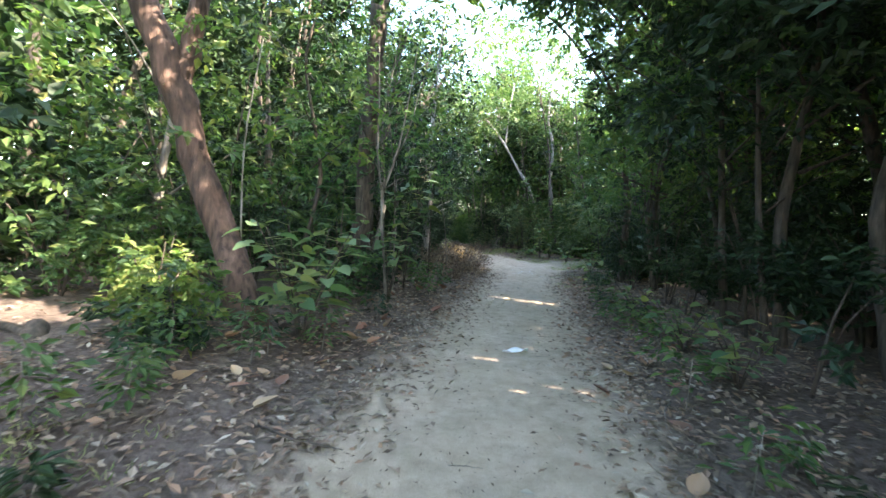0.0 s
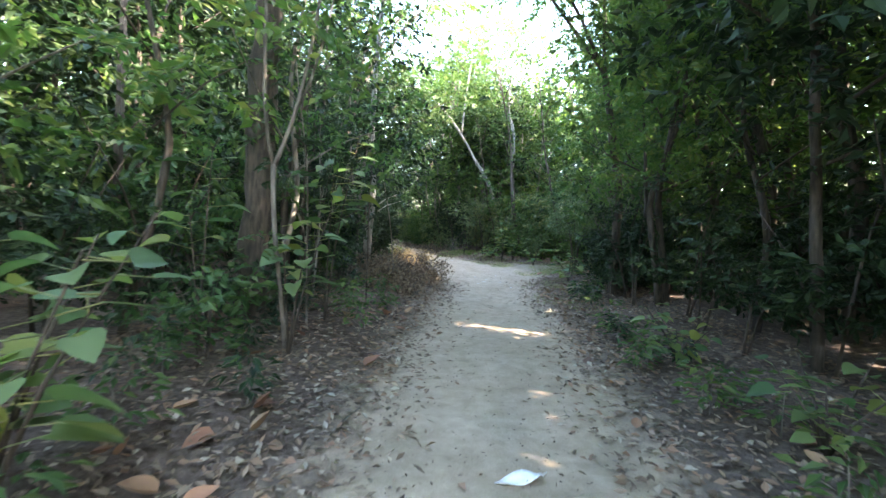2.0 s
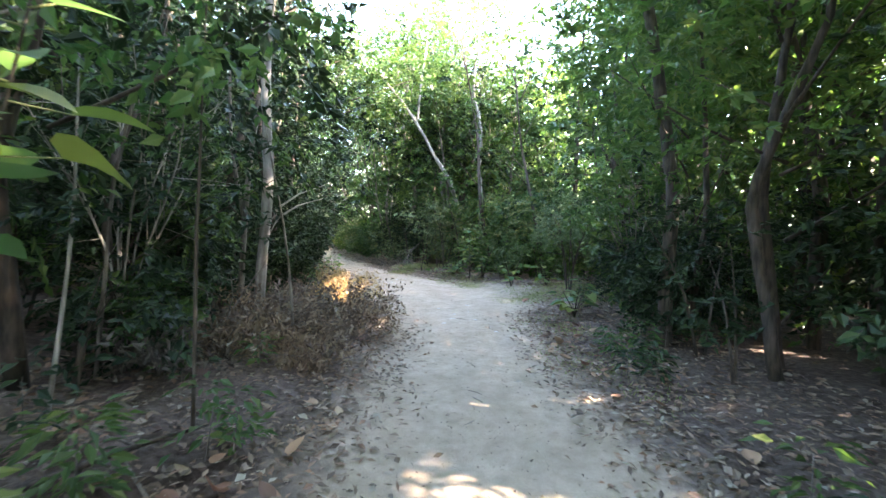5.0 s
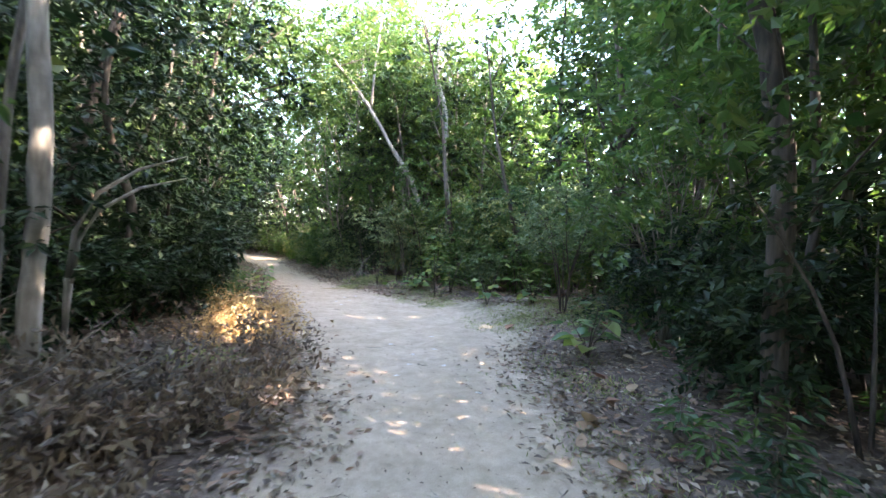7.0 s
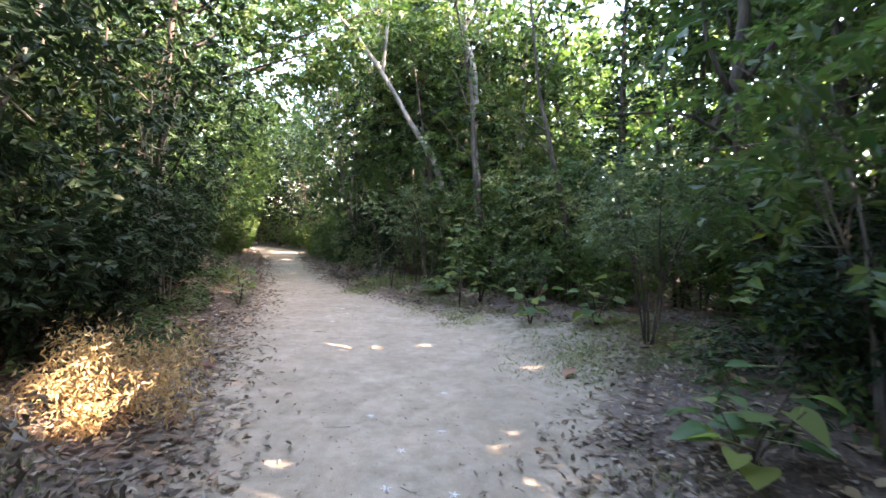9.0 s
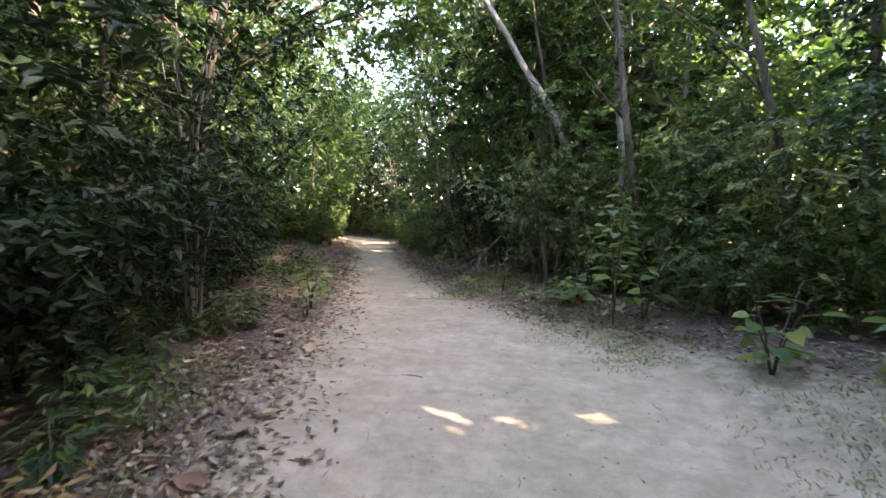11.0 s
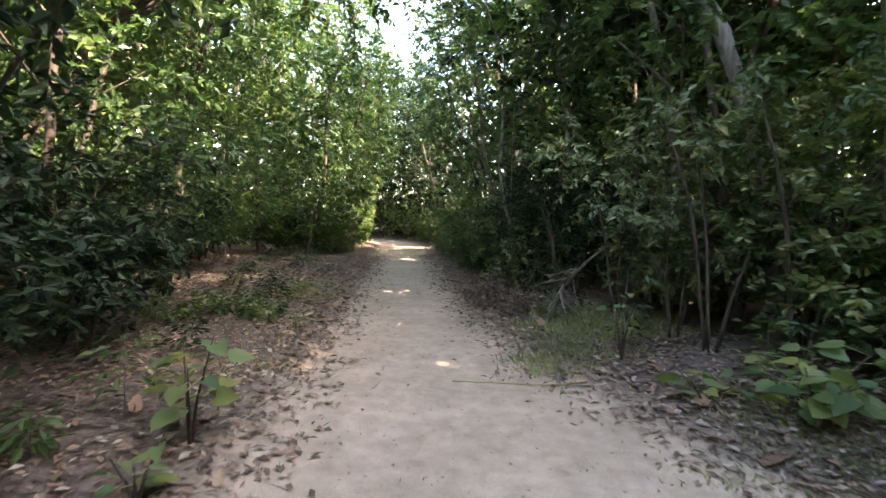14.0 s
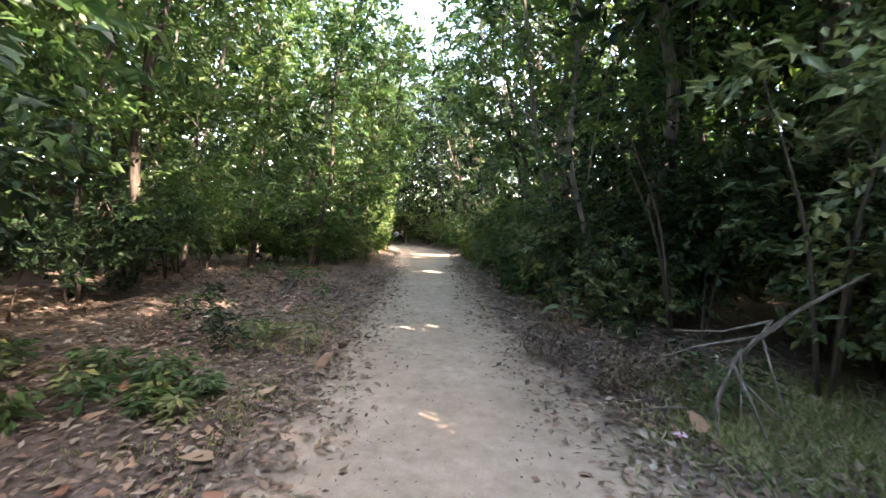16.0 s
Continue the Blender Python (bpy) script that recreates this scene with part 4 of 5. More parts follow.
# boughs added overhead, mostly above the view, to shade path and banks
for k, (side, y, z) in enumerate(((1, -6.0, 7.0), (-1, -3.6, 7.4), (1, -1.4, 7.0), (-1, 1.0, 7.6), (1, 3.2, 7.2), (1, 6.0, 7.6), (1, 8.4, 7.2), (1, 10.4, 7.6), (1, 12.4, 8.2), (-1, 26.0, 8.2), (-1, 29.0, 8.6))):
    l, r = edges(y)
    x, c = (r + 3.6, r - 0.2) if side > 0 else (l - 5.8, l - 0.2)
    arching_tree((x, y), [(c, y + 0.3, z, 1.5), (c - side * 1.2, y + 0.8, z + 0.8, 1.4), (c + side * 1.4, y, z + 0.3, 1.7)], 960 + k, 0.21, 4200 if y < 13 else 2600, M_MID)
# one more added across the sun's line to shade the left bank
arching_tree((-5.6, 27.2), [(1.5, 27.0, 6.9, 1.6), (0.3, 28.4, 6.9, 1.6), (2.8, 26.0, 7.7, 1.5), (-1.2, 29.6, 6.6, 1.6)], 980, 0.21, 4600, M_MID)
y_sapling()
pale_trees()
gnarled_tree()
clump_tree("grey_shrub", "small grey many-stemmed shrub with fine pale green leaves", 6.1, 18.15, 8, 2.2, 0.8, B_DARK, 0.015,
           [((6.1, 18.2, 2.2), (0.95, 0.9, 0.7)), ((5.5, 18.0, 1.85), (0.5, 0.5, 0.45)), ((6.8, 18.3, 2.0), (0.6, 0.6, 0.5))], 6500, M_BOUGH, 920, 11, 0.06)
clump_tree("many_stemmed_tree", "clump of slim pale stems rising from one foot", -0.92, 21.5, 5, 4.2, 0.55, B_GREY, 0.04,
           [((-1.2, 21.6, 3.6), (1.0, 1.0, 0.8)), ((-1.0, 22.0, 2.6), (0.7, 0.7, 0.6))], 1600, M_DARK, 921, 5, 0.09)
clump_tree("many_stemmed_shrub", "pale thin stems of a leafy shrub beside the path", -0.55, 20.9, 4, 2.2, 0.4, B_GREY, 0.022,
           [((-0.8, 21.0, 1.8), (0.8, 0.8, 0.6))], 1100, M_DARK, 922, 4, 0.09)
clump_tree("bare_shrub", "tangled bare shrub with arching grey twigs", 6.1, 15.4, 8, 3.2, 1.3, B_GREY, 0.018, [((6.6, 15.6, 2.6), (0.8, 0.8, 0.6))], 260, M_DRY, 923, 8, 0.07)
clump_tree("bare_shrub", "tangled bare shrub with arching grey twigs", 7.3, 16.4, 7, 3.6, 1.4, B_GREY, 0.02, [((7.4, 16.4, 3.2), (0.9, 0.9, 0.6))], 300, M_MID, 924, 8, 0.08)

clump_tree("bare_shrub", "withered shrub with long bare curving twigs", -0.7, 12.5, 7, 1.0, 1.1, B_GREY, 0.010, [], 0, M_DRY, 925, 5)
clump_tree("bare_shrub", "withered shrub with long bare curving twigs", 0.1, 13.4, 7, 0.7, 0.9, B_GREY, 0.008, [], 0, M_DRY, 926, 5)
clump_tree("bare_shrub", "tall bare shrub with pale curving twigs", -1.5, 12.3, 7, 3.6, 1.2, B_PALE, 0.014, [((-1.6, 12.3, 2.9), (0.9, 0.9, 0.7))], 350, M_MID, 927, 8)
clump_tree("leafy_shrub", "shrub with pale narrow leaves hanging over the path edge", 4.2, 26.1, 3, 2.5, 0.9, B_DARK, 0.012,
           [((2.8, 26.1, 2.5), (0.4, 0.4, 0.28)), ((3.3, 25.5, 2.2), (0.45, 0.4, 0.25)), ((3.7, 25.1, 2.45), (0.5, 0.45, 0.3)), ((3.5, 25.9, 1.8), (0.5, 0.4, 0.3))], 1000, M_BOUGH, 928, 6, 0.10)
broad_plant(-1.42, 4.85, 1.35, 7, 84, 0.25, 931, 0.6, "bushy plant with large pale green leaves beneath a leaning tree", low=0.35)
broad_plant(-1.62, 7.4, 1.9, 2, 14, 0.30, 932, 0.3, "tall thin plant with large drooping green leaves", low=0.7)
broad_plant(-0.72, 9.0, 2.4, 2, 26, 0.30, 933, 0.18, "sapling with a spray of bright yellow-green leaves", lean=(0.15, 0), low=0.68)
broad_plant(-0.82, 7.45, 1.45, 3, 27, 0.25, 934, 0.35, "plant with broad green leaves, some turning yellow", low=0.5)
broad_plant(4.62, 22.5, 2.0, 2, 38, 0.25, 935, 0.12, "upright plant with tiers of large yellow-green leaves", low=0.42)
broad_plant(5.1, 22.6, 1.2, 4, 26, 0.24, 936, 0.4, "plant with large green leaves beside a thicket", low=0.2)
broad_plant(4.4, 24.0, 0.55, 7, 56, 0.24, 937, 0.55, "low sprawling plant with wide dull green leaves", low=0.3)
broad_plant(0.1, 23.15, 0.72, 3, 18, 0.24, 938, 0.16, "young plant with fresh round green leaves", low=0.45)
broad_plant(0.2, 22.55, 0.35, 3, 9, 0.14, 939, 0.16, "small seedling with yellow-green leaves", low=0.3)
broad_plant(4.85, 15.3, 0.75, 5, 28, 0.28, 940, 0.4, "low plant with large dull green leaves", low=0.3)
broad_plant(6.0, 19.3, 0.8, 5, 26, 0.24, 941, 0.4, "low plant with broad yellow-green leaves", low=0.2)
broad_plant(5.3, 20.2, 1.0, 4, 24, 0.24, 942, 0.35, "low plant with broad yellow-green leaves", low=0.2)
broad_plant(3.4, 25.35, 0.95, 3, 12, 0.13, 943, 0.2, "thin plant with a few small pale leaves", low=0.4)
broad_plant(2.05, 29.4, 0.7, 2, 8, 0.20, 944, 0.2, "small plant with two upright green leaves", low=0.4)
broad_plant(2.75, 4.2, 0.75, 5, 34, 0.19, 945, 0.4, "drooping plant with dull green leaves in deep shade", low=0.3)
broad_plant(2.95, 5.6, 0.7, 5, 34, 0.19, 946, 0.4, "drooping plant with dull green leaves in deep shade", low=0.3)
broad_plant(3.2, 7.6, 0.65, 5, 30, 0.19, 947, 0.4, "drooping plant with dull green leaves in deep shade", low=0.3)
broad_plant(3.75, 24.3, 0.3, 4, 12, 0.22, 948, 0.3, "low plant with wide grey-green leaves", low=0.4)


# ---- saplings, seedlings, dead shrubs ----
def build_undergrowth():
    g = np.random.default_rng(21)
    for k in range(10):
        y = g.uniform(5.5, 13.0)
        l, r = edges(y)
        x = l - g.uniform(0.9, 3.0)
        z0 = float(ground_z(x, y))
        h = g.uniform(2.6, 4.6)
        ob = thing("sapling", "thin pale sapling with few leaves", "sapling", "thin saplings")
        dx, dy = g.normal(0, 0.4, 2)
        top = (x + dx, y + dy, z0 + h)
        rr = g.uniform(0.008, 0.017)
        v, f = tube([(x, y, z0 - 0.05), (x + dx * 0.2 + g.normal(0, 0.05), y + dy * 0.3, z0 + h * 0.45), top], [rr, rr * 0.8, rr * 0.3], 6, seed=k)
        mesh_object("trunk", v, f, (B_GREY, B_DARK, B_GREY, B_PALE)[k % 4], ob, True)
        crown("crown", [((top[0], top[1], top[2] - 0.2), (0.6, 0.6, 0.5)), ((top[0], top[1], top[2] - 1.0), (0.45, 0.45, 0.35))], 420, 0.10, (M_MID, M_DARK)[k % 2], ob, 1000 + k)
    zones = [(-1, 4.0, 12.0, 0.6, 1.8, 22), (-1, 0.5, 4.0, 0.9, 2.4, 10), (1, 0.5, 13.0, 0.45, 1.1, 26), (1, 12.0, 18.0, 1.0, 2.8, 20), (1, 16.0, 25.0, 1.5, 3.2, 22), (-1, 17.0, 25.0, 0.6, 1.4, 18),
             (1, 25.5, 32.0, 0.8, 1.5, 8), (-1, 26.0, 34.0, 1.0, 3.0, 16)]
    for side, y0, y1, o0, o1, n in zones:
        for k in range(n):
            y = g.uniform(y0, y1)
            l, r = edges(y)
            off = g.uniform(o0, o1)
            x = l - off if side < 0 else r + off
            h = g.uniform(0.22, 0.6)
            seedling(x, y, h, int(g.integers(1 << 30)), (M_DARK, M_MID, M_MID)[int(g.integers(3))])
    for k in range(24):
        y = g.uniform(11.4, 14.9)
        l, r = edges(y)
        x = l - g.uniform(0.45, 1.9)
        dead_shrub(x, y, g.uniform(0.25, 0.6), 3000 + k, M_DRY)
    dead_shrub(0.9, 14.0, 0.6, 3050, M_DRY)
    dead_shrub(0.42, 16.5, 0.6, 3051, M_STRAW, 3000, "dried straw-coloured shrub catching a shaft of sunlight")
    dead_shrub(0.35, 16.9, 0.5, 3052, M_STRAW, 1500, "dried straw-coloured shrub beside the footpath")
    for k, (x, y) in enumerate(((1.9, 28.6), (2.4, 27.9), (2.1, 29.6))):
        dead_shrub(x, y, 0.4, 3060 + k, M_DRY)
    seedling_patch(-1.8, 26.4, 1.1, 0.8, 26, 3071)
    seedling_patch(-1.2, 28.3, 0.4, 0.6, 4, 3072)
    seedling_patch(-0.9, 20.6, 0.5, 1.0, 14, 3073)


def seedling(x, y, h, seed, material):
    g = np.random.default_rng(seed)
    z0 = float(ground_z(x, y))
    ob = thing("seedling", "small green seedling growing among dead leaves", "plant", "forest seedlings")
    v, f = tube([(x, y, z0 - 0.02), (x + g.normal(0, 0.03), y, z0 + h * 0.8)], [0.006, 0.003], 4, seed=seed % 999)
    mesh_object("stem", v, f, B_GREY, ob, True)
    n = int(g.integers(40, 90))
    a = g.uniform(0, 2 * np.pi, n)
    t = g.uniform(0.25, 1.0, n)
    rad = g.uniform(0.02, 0.5, n) * h * 0.9
    p = np.stack([x + np.cos(a) * rad, y + np.sin(a) * rad, z0 + t * h], 1)
    ax = np.stack([np.cos(a), np.sin(a), g.uniform(-0.5, 0.3, n)], 1)
    L = g.uniform(0.06, 0.13, n)
    v, f = blades(p, ax, g.normal(0, 0.35, (n, 3)) + [0, 0, 1], L, L * 0.42)
    mesh_object("foliage", v, f, material, ob)


def seedling_patch(x, y, rx, ry, count, seed):
    """Low green seedlings crowding one spot of the forest floor."""
    g = np.random.default_rng(seed)
    for _ in range(count):
        a, d = g.uniform(0, 6.28), math.sqrt(g.uniform(0, 1))
        seedling(x + rx * d * math.cos(a), y + ry * d * math.sin(a), float(g.uniform(0.16, 0.36)), int(g.integers(1 << 30)), (M_BOUGH, M_MID)[int(g.integers(2))])


def dead_shrub(x, y, h, seed, material, count=420, label="withered brown low shrub with curled dead leaves"):
    g = np.random.default_rng(seed)
    z0 = float(ground_z(x, y))
    ob = thing("dead_shrub", label, "dead shrub", "withered shrubs")
    pieces = []
    ends = []
    for k in range(12):
        a = g.uniform(0, 2 * np.pi)
        q = g.uniform(0.3, 1.5)
        e = np.array([x + math.cos(a) * h * q, y + math.sin(a) * h * q, z0 + h * g.uniform(0.15, 1.1)])
        m = (np.array([x, y, z0]) + e) / 2 + g.normal(0, 0.05, 3)
        pieces.append(tube([(x, y, z0 - 0.02), m, e], [0.008, 0.006, 0.002], 4, seed=seed + k))
        ends.append((m, e))
    v, f = join(pieces)
    mesh_object("twig_tangle", v, f, B_GREY, ob, True)
    w = g.integers(0, 12, count)
    t = g.uniform(0, 1, (count, 1))
    M, E = np.array([q[0] for q in ends])[w], np.array([q[1] for q in ends])[w]
    p = M + (E - M) * t * 1.1 + g.normal(0, 0.14, (count, 3)) * h
    p[:, 2] = np.maximum(p[:, 2], z0 + 0.03)
    L = g.uniform(0.04, 0.10, count) * (0.75 if material is M_STRAW else 1.0)
    v, f = blades(p, g.normal(0, 0.6, (count, 3)) + [0, 0, -0.35], g.normal(0, 1, (count, 3)), L, L * (0.2 if material is M_STRAW else 0.4), 0.4, 0.3)
    mesh_object("foliage", v, f, material, ob)


build_undergrowth()


# ---- ground cover ----
def build_litter():
    g = np.random.default_rng(31)

    def scatter(n, y0, y1, off0, off1, side):
        y = g.uniform(y0, y1, n)
        l, r = edges(y)
        off = off0 + (off1 - off0) * g.uniform(0, 1, n) ** 1.1
        x = l - off if side < 0 else r + off
        return np.stack([x, y], 1)
    def verge(n, y0, y1, side):
        y = g.uniform(y0, y1, n)
        l, r = edges(y)
        off = 0.08 + g.normal(0, 0.28, n)
        return np.stack([l - off if side < 0 else r + off, y], 1)
    xy = np.concatenate([scatter(30000, -1, 36, 0.12, 2.8, -1), scatter(26000, -1, 36, 0.12, 2.5, 1), scatter(7000, 24, 36, 1.5, 6, -1), verge(8500, -1, 40, -1), verge(8500, -1, 40, 1),
                         scatter(2500, 36, 56, -0.1, 1.2, -1), scatter(2500, 36, 56, -0.1, 1.2, 1), scatter(6000, -1, 34, 2.4, 6, -1), scatter(4000, -1, 30, 2.4, 6, 1)])
    bare = (xy[:, 0] > tread_right(xy[:, 1])) & (xy[:, 1] > 16.2) & (xy[:, 1] < 22.8)
    xy = xy[~bare | (g.uniform(0, 1, len(xy)) < 0.5)]
    lay_leaves("leaf_litter", xy, g, 0.045, 0.10, M_LITTER, "carpet of small brown and grey dead leaves", 0.45)
    n = 9000
    y = 0.5 + 38 * g.uniform(0, 1, n)
    l, r = edges(y)
    u = g.uniform(0, 1, n)
    lay_leaves("path_litter", np.stack([l + (r - l) * u, y], 1), g, 0.010, 0.042, M_CRUMB, "sparse crumbs of dead leaf on the sandy path", 0.35)


def lay_leaves(name, xy, g, l0, l1, material, label, ratio):
    n = len(xy)
    p = np.stack([xy[:, 0], xy[:, 1], ground_z(xy[:, 0], xy[:, 1]) + 0.014 + g.uniform(0, 0.025, n)], 1)
    a = g.uniform(0, 2 * np.pi, n)
    ax = np.stack([np.cos(a), np.sin(a), g.normal(0, 0.18, n)], 1)
    L = g.uniform(l0, l1, n)
    v, f = blades(p, ax, g.normal(0, 0.32, (n, 3)) + [0, 0, 1], L, L * ratio * g.uniform(0.6, 1.4, n), -0.1, 0.25)
    tagged(mesh_object(name, v, f, material), label, "leaf litter", kind="stuff")


def build_grass():
    g = np.random.default_rng(41)
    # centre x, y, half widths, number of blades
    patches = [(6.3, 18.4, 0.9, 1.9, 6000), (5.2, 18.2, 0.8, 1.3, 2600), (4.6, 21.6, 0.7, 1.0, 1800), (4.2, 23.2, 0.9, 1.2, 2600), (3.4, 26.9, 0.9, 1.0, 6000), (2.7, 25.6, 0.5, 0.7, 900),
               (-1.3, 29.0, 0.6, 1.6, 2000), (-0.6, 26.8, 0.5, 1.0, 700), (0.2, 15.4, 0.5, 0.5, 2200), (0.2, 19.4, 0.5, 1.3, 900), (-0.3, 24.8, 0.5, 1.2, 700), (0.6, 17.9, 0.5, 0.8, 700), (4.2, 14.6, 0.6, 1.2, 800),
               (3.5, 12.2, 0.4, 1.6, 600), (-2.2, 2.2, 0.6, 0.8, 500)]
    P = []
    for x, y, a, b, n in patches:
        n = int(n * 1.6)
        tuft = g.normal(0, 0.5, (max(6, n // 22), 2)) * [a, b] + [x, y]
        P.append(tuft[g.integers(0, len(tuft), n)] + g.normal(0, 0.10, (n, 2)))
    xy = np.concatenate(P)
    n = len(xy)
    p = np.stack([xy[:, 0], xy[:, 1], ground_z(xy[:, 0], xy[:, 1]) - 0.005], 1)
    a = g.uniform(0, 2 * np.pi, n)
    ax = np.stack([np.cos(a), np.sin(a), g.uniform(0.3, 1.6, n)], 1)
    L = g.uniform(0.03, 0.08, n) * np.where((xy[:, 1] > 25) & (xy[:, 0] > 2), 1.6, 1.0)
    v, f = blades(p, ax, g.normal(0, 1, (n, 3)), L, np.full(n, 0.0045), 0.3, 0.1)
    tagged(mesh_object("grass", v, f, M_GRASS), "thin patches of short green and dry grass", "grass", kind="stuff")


CRISP = []
for k in range(5):
    v, f = broad_blades(np.zeros((1, 3)), np.array([[1.0, 0, 0]]), np.array([[0, 0, 1.0]]), np.array([1.0]), np.array([0.5 + 0.07 * k]), -0.12 - 0.08 * k, 0.12 + 0.07 * k)
    shape = mesh_object("dry_leaf", v, f, M_CRISP, smooth=True)
    CRISP.append(shape.data)
    bpy.data.objects.remove(shape)
TWIGS = []
for k in range(5):
    g = np.random.default_rng(60 + k)
    pts = [(0, 0, 0), (0.33, g.normal(0, 0.04), 0.01), (0.66, g.normal(0, 0.06), 0.02), (1.0, g.normal(0, 0.06), 0.01)]
    fork = [(0.5, 0.0, 0.012), (0.72, 0.1 + 0.05 * k, 0.03)]
    shape = mesh_object("twig", *join([tube(pts, [0.016, 0.014, 0.011, 0.005], 5, seed=k), tube(fork, [0.009, 0.003], 4, seed=k)]), B_DARK if k % 2 else B_GREY, smooth=True)
    TWIGS.append(shape.data)
    bpy.data.objects.remove(shape)


def lay(name, data, x, y, size, turn, label, category, group, lift=0.02, tilt=(0, 0)):
    ob = new(name, data)
    ob.matrix_basis = pose(x, y, float(ground_z(x, y)) + lift, tilt[0], tilt[1], turn) @ Matrix.Diagonal((size, size, size, 1))
    return tagged(ob, label, category, group)


def build_scatter():
    g = np.random.default_rng(51)
    for side, y0, y1, o0, o1, n in ((-1, 0.5, 13, 0.0, 1.8, 60), (1, 0.5, 14, 0.0, 1.1, 50), (-1, 13, 26, 0.0, 1.2, 34), (1, 14, 28, 0.1, 2.0, 46), (-1, 26, 34, 0.1, 2.2, 24)):
        for k in range(n):
            y = g.uniform(y0, y1)
            l, r = edges(y)
            off = g.uniform(o0, o1)
            lay("dry_leaf", CRISP[int(g.integers(5))], l - off if side < 0 else r + off, y, g.uniform(0.09, 0.19), g.uniform(0, 360),
                "large curled reddish brown dead leaf on the ground", "dead leaf", "large dead leaves", 0.03, (g.normal(0, 12), g.normal(0, 12)))
    for k in range(110):
        y = g.uniform(0.5, 33)
        l, r = edges(y)
        x = g.uniform(l - 1.6, r + 1.4)
        on = l < x < r
        lay("twig", TWIGS[int(g.integers(5))], x, y, g.uniform(0.10, 0.25) if on else g.uniform(0.25, 0.8), g.uniform(0, 360),
            "small dead twig lying on the ground", "twig", "fallen twigs", 0.02)
    for x, y, sz, a in ((0.16, 21.4, 0.22, 40), (0.7, 20.97, 0.24, 100), (0.45, 21.0, 0.2, 200), (3.68, 24.15, 0.26, 70), (3.5, 24.4, 0.2, 10), (1.85, 4.9, 0.18, 130), (2.0, 6.2, 0.14, 60), (4.7, 17.6, 0.24, 20),
                        (-1.5, 3.4, 0.2, 10), (-1.2, 3.6, 0.18, 80), (-1.35, 3.75, 0.17, 150), (3.55, 12.0, 0.2, 30), (3.3, 11.2, 0.2, 200)):
        lay("dry_leaf", CRISP[int(sz * 100) % 5], x, y, sz * 0.75, a, "large curled reddish brown dead leaf on the ground", "dead leaf", "large dead leaves", 0.04)


def straw(points, r, name, label):
    ob = thing(name, label, "stalk")
    v, f = tube(points, [r] * (len(points) - 1) + [r * 0.4], 5, seed=4)
    mesh_object("stalk", v, f, M_STRAW, ob, True)
    return ob


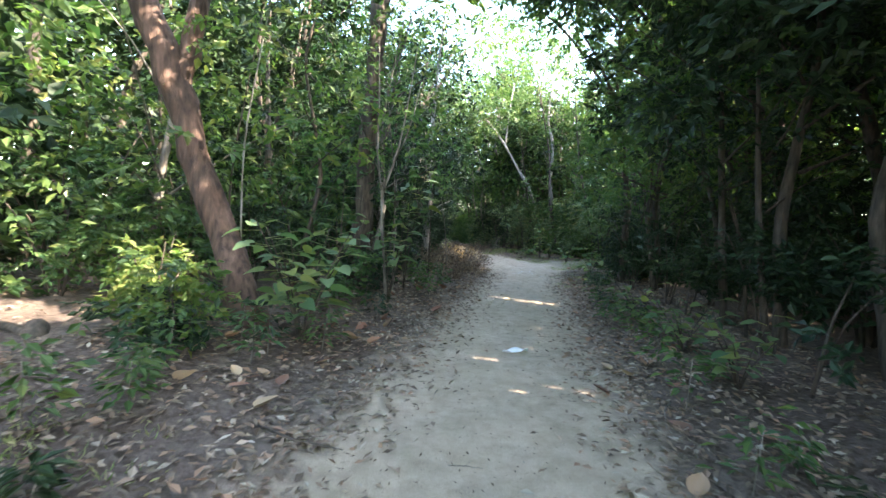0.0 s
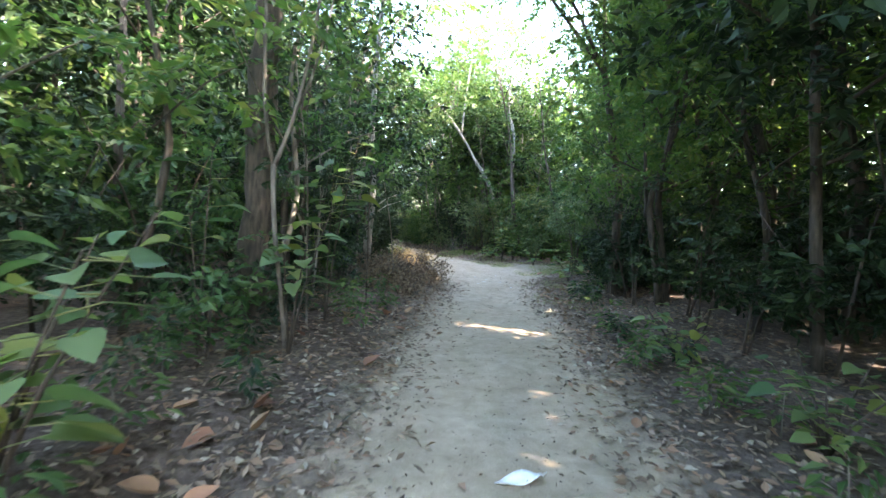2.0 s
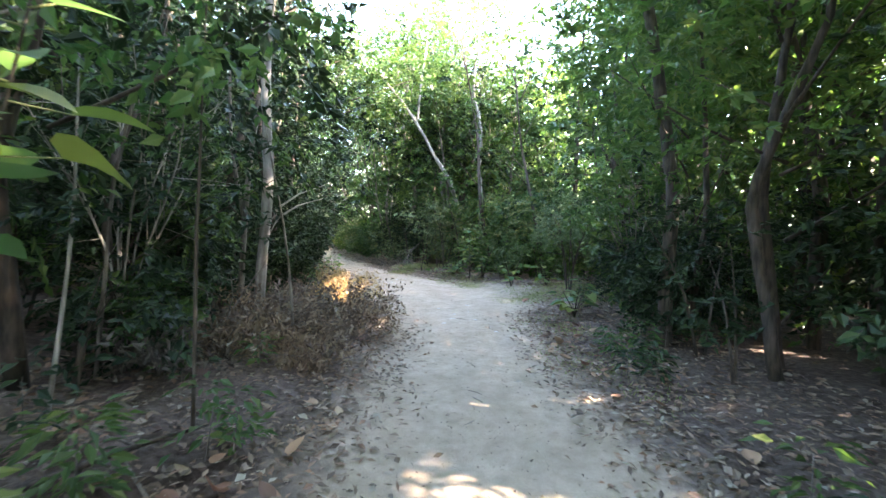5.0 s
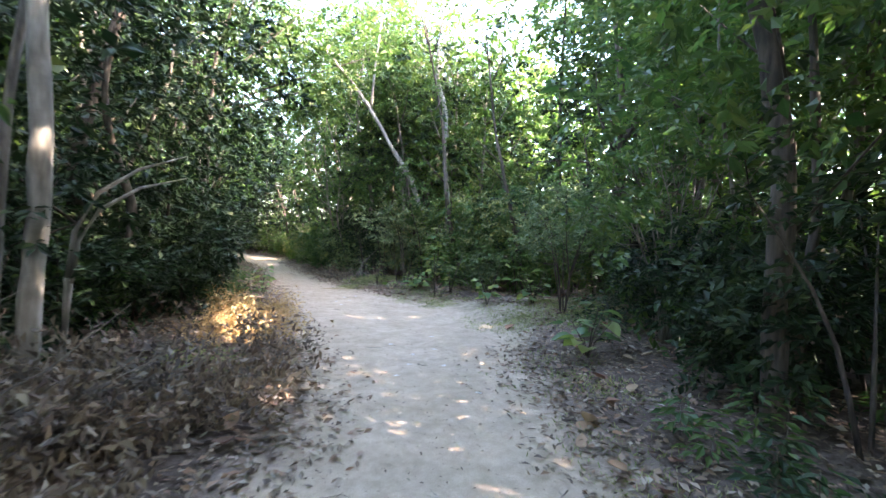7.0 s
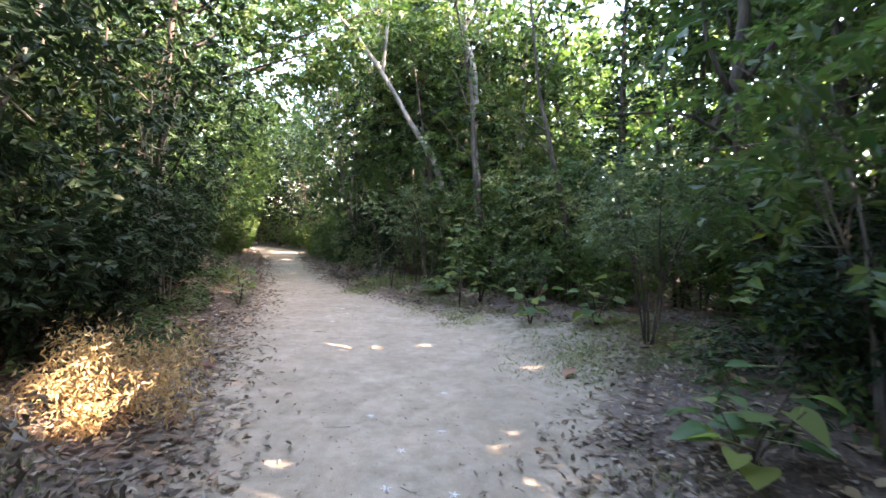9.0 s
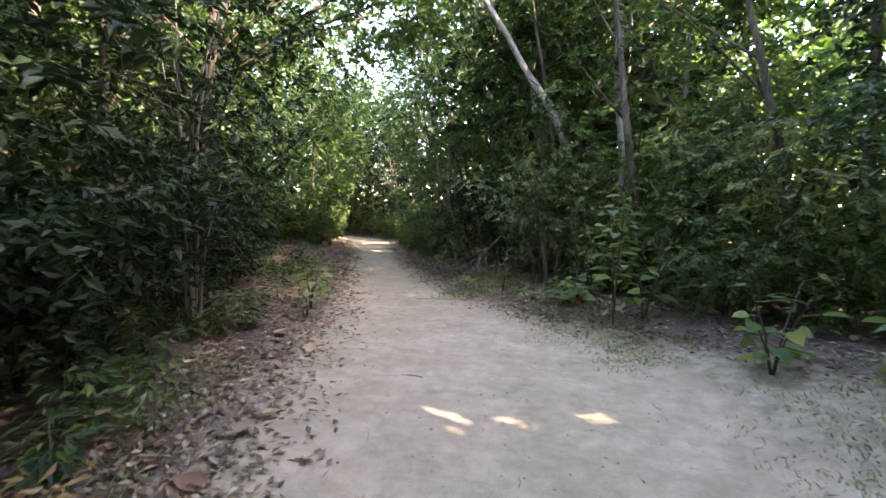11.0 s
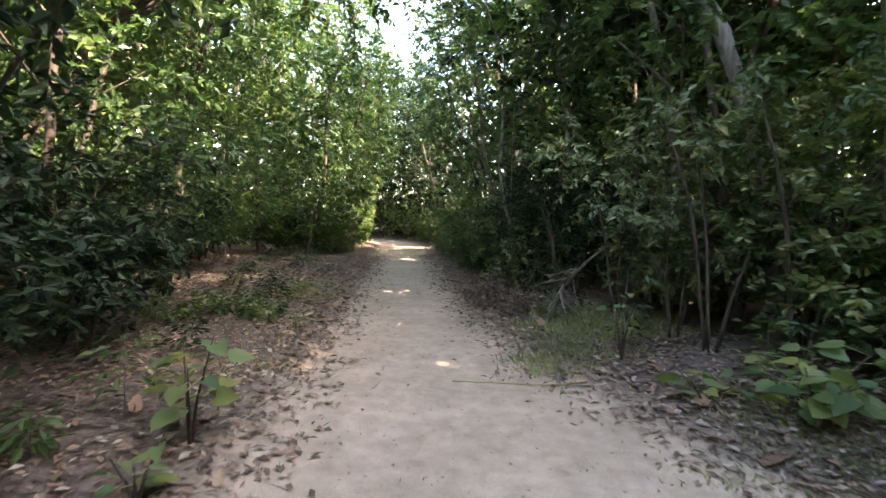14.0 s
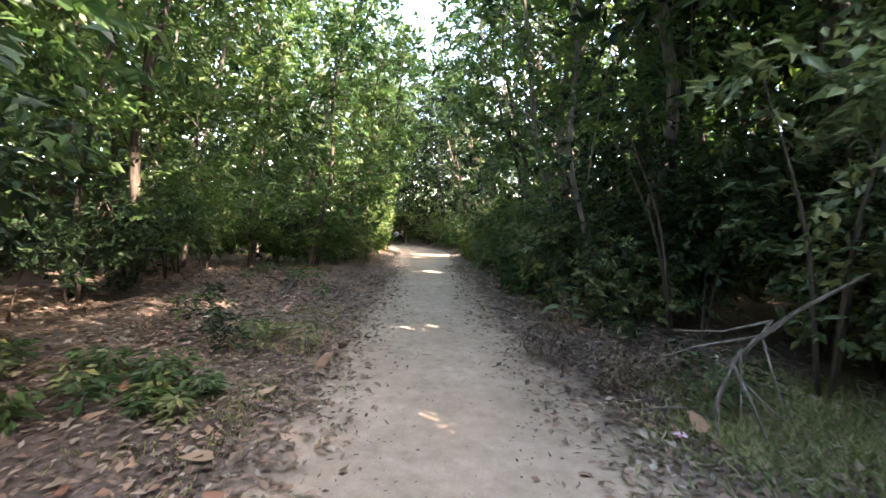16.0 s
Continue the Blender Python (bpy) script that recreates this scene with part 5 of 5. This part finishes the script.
def build_small_things():
    g = np.random.default_rng(71)
    # crumpled scrap of paper on the path
    n = 12
    v, f = [], []
    for i in range(n + 1):
        for j in range(5):
            u, w = i / n - 0.5, j / 4 - 0.5
            v.append((u * 0.30, w * 0.085 * (1 - 1.2 * u * u), 0.022 + 0.020 * math.sin(6 * u + 3 * w) + 0.10 * w * w * (0.5 + u) + g.normal(0, 0.002)))
    for i in range(n):
        for j in range(4):
            f.append((i * 5 + j, i * 5 + j + 1, (i + 1) * 5 + j + 1, (i + 1) * 5 + j))
    p = mesh_object("paper_scrap", v, f, M_PAPER, smooth=True)
    p.modifiers.new("thickness", "SOLIDIFY").thickness = 0.002
    p.matrix_basis = pose(0.93, 5.49, float(ground_z(0.93, 5.49)) + 0.012, 0, 0, 12)
    tagged(p, "white curled scrap of paper lying on the path", "litter")
    straw([(1.68, 24.7, 0.06), (2.1, 24.72, 0.065), (2.6, 24.66, 0.06), (3.1, 24.82, 0.085), (3.65, 24.78, 0.09)], 0.007, "dry_stalk", "long dry straw stalk lying across the path edge")
    straw([(2.5, 24.68, 0.06), (3.0, 24.9, 0.06), (3.4, 24.72, 0.09)], 0.008, "dry_stalk", "thin dry straw stalk lying across the path edge")
    # fallen dead branch leaning out of the thicket
    b = thing("dead_branch", "bare forked dead branch propped at the path edge", "branch")
    stem_parts(b, "branch", [([(2.82, 26.95, 0.05), (2.95, 26.98, 0.5), (3.1, 26.95, 0.8), (3.3, 26.75, 1.05), (3.53, 26.5, 1.32)], [0.012, 0.018, 0.022, 0.018, 0.010]),
                             ([(3.1, 26.95, 0.8), (2.75, 26.95, 0.72), (2.5, 27.0, 0.6)], [0.012, 0.009, 0.004]),
                             ([(3.0, 26.97, 0.62), (3.05, 26.7, 0.35), (3.1, 26.55, 0.08)], [0.014, 0.01, 0.006]),
                             ([(3.05, 26.96, 0.7), (2.85, 26.8, 0.42), (2.8, 26.65, 0.1)], [0.012, 0.009, 0.005]),
                             ([(3.2, 26.85, 0.95), (2.9, 26.9, 0.85), (2.62, 27.1, 0.8)], [0.010, 0.007, 0.003]),
                             ([(3.15, 26.9, 0.85), (3.2, 26.75, 0.5), (3.32, 26.6, 0.12)], [0.009, 0.006, 0.003]),
                             ([(3.05, 26.95, 0.72), (3.0, 26.8, 0.4), (2.95, 26.7, 0.12)], [0.009, 0.006, 0.003]),
                             ([(3.2, 26.85, 0.95), (3.0, 26.8, 0.75), (2.8, 26.9, 0.45)], [0.007, 0.005, 0.002]),
                             ([(3.3, 26.75, 1.05), (3.12, 26.7, 0.9), (2.9, 26.75, 0.82)], [0.006, 0.004, 0.002]),
                             ([(3.0, 26.97, 0.55), (3.25, 26.9, 0.3), (3.5, 26.8, 0.1)], [0.012, 0.008, 0.004])], B_GREY)
    c = thing("curved_branch", "dark curved dead branch lying on the bank", "branch")
    stem_parts(c, "branch", [([(-2.25, 30.1, 0.08), (-2.35, 30.7, 0.14), (-2.55, 31.4, 0.24), (-2.62, 31.9, 0.4), (-2.95, 32.3, 0.42), (-3.3, 32.6, 0.2)], [0.03, 0.04, 0.045, 0.045, 0.035, 0.015]),
                             ([(-2.6, 31.7, 0.35), (-2.9, 31.6, 0.5), (-3.2, 31.9, 0.45)], [0.025, 0.02, 0.008])], B_DARK)
    # fallen log and stump end on the left bank
    log = thing("log", "dark rotting log with a broken end on the bank", "log")
    stem_parts(log, "trunk", [([(-3.05, 3.2, 0.08), (-3.2, 3.5, 0.12), (-3.45, 3.95, 0.2), (-3.55, 4.15, 0.36)], [0.06, 0.085, 0.10, 0.085]),
                              ([(-3.5, 4.0, 0.3), (-3.95, 4.2, 0.34), (-4.5, 4.35, 0.30)], [0.05, 0.045, 0.03])], B_DARK)
    stick = thing("stick", "dead branch lying across the leaf litter", "branch")
    stem_parts(stick, "branch", [([(-0.95, 9.3, 0.27), (-0.6, 9.9, 0.28), (-0.2, 10.5, 0.2)], [0.022, 0.018, 0.008])], B_DARK)
    # fallen white flower with pink throat
    fl = thing("fallen_flower", "small white and pink fallen flower", "flower")
    z = float(ground_z(2.61, 26.77))
    for k in range(6):
        a = k * math.pi / 3
        v, f = broad_blades(np.array([[2.61, 26.77, z + 0.03]]), np.array([[math.cos(a), math.sin(a), 0.5]]), np.array([[0, 0, 1.0]]), np.array([0.06]), np.array([0.045]), 0.3, 0.2)
        mesh_object("petal", v, f, M_PAPER if k % 2 else M_PINK, fl, True)
    for k, (x, y) in enumerate(((3.11, 16.5), (2.75, 16.2), (2.6, 15.7), (2.35, 15.2), (3.0, 15.55), (3.05, 14.4), (2.2, 22.5), (1.95, 21.7), (2.3, 21.9), (2.05, 21.2), (2.5, 22.8), (2.55, 16.9), (3.3, 17.4))):
        s = thing("seed_tuft", "tiny white fallen seed tuft on the sand", "seed", "white seed tufts")
        z = float(ground_z(x, y)) + 0.014
        for q in range(5):
            a = q * 1.1 + k
            v, f = blades(np.array([[x, y, z]]), np.array([[math.cos(a), math.sin(a), 0.25]]), np.array([[0, 0, 1.0]]), np.array([0.045]), np.array([0.012]))
            mesh_object("hair", v, f, M_PAPER, s)


build_litter()
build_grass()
build_scatter()
build_small_things()
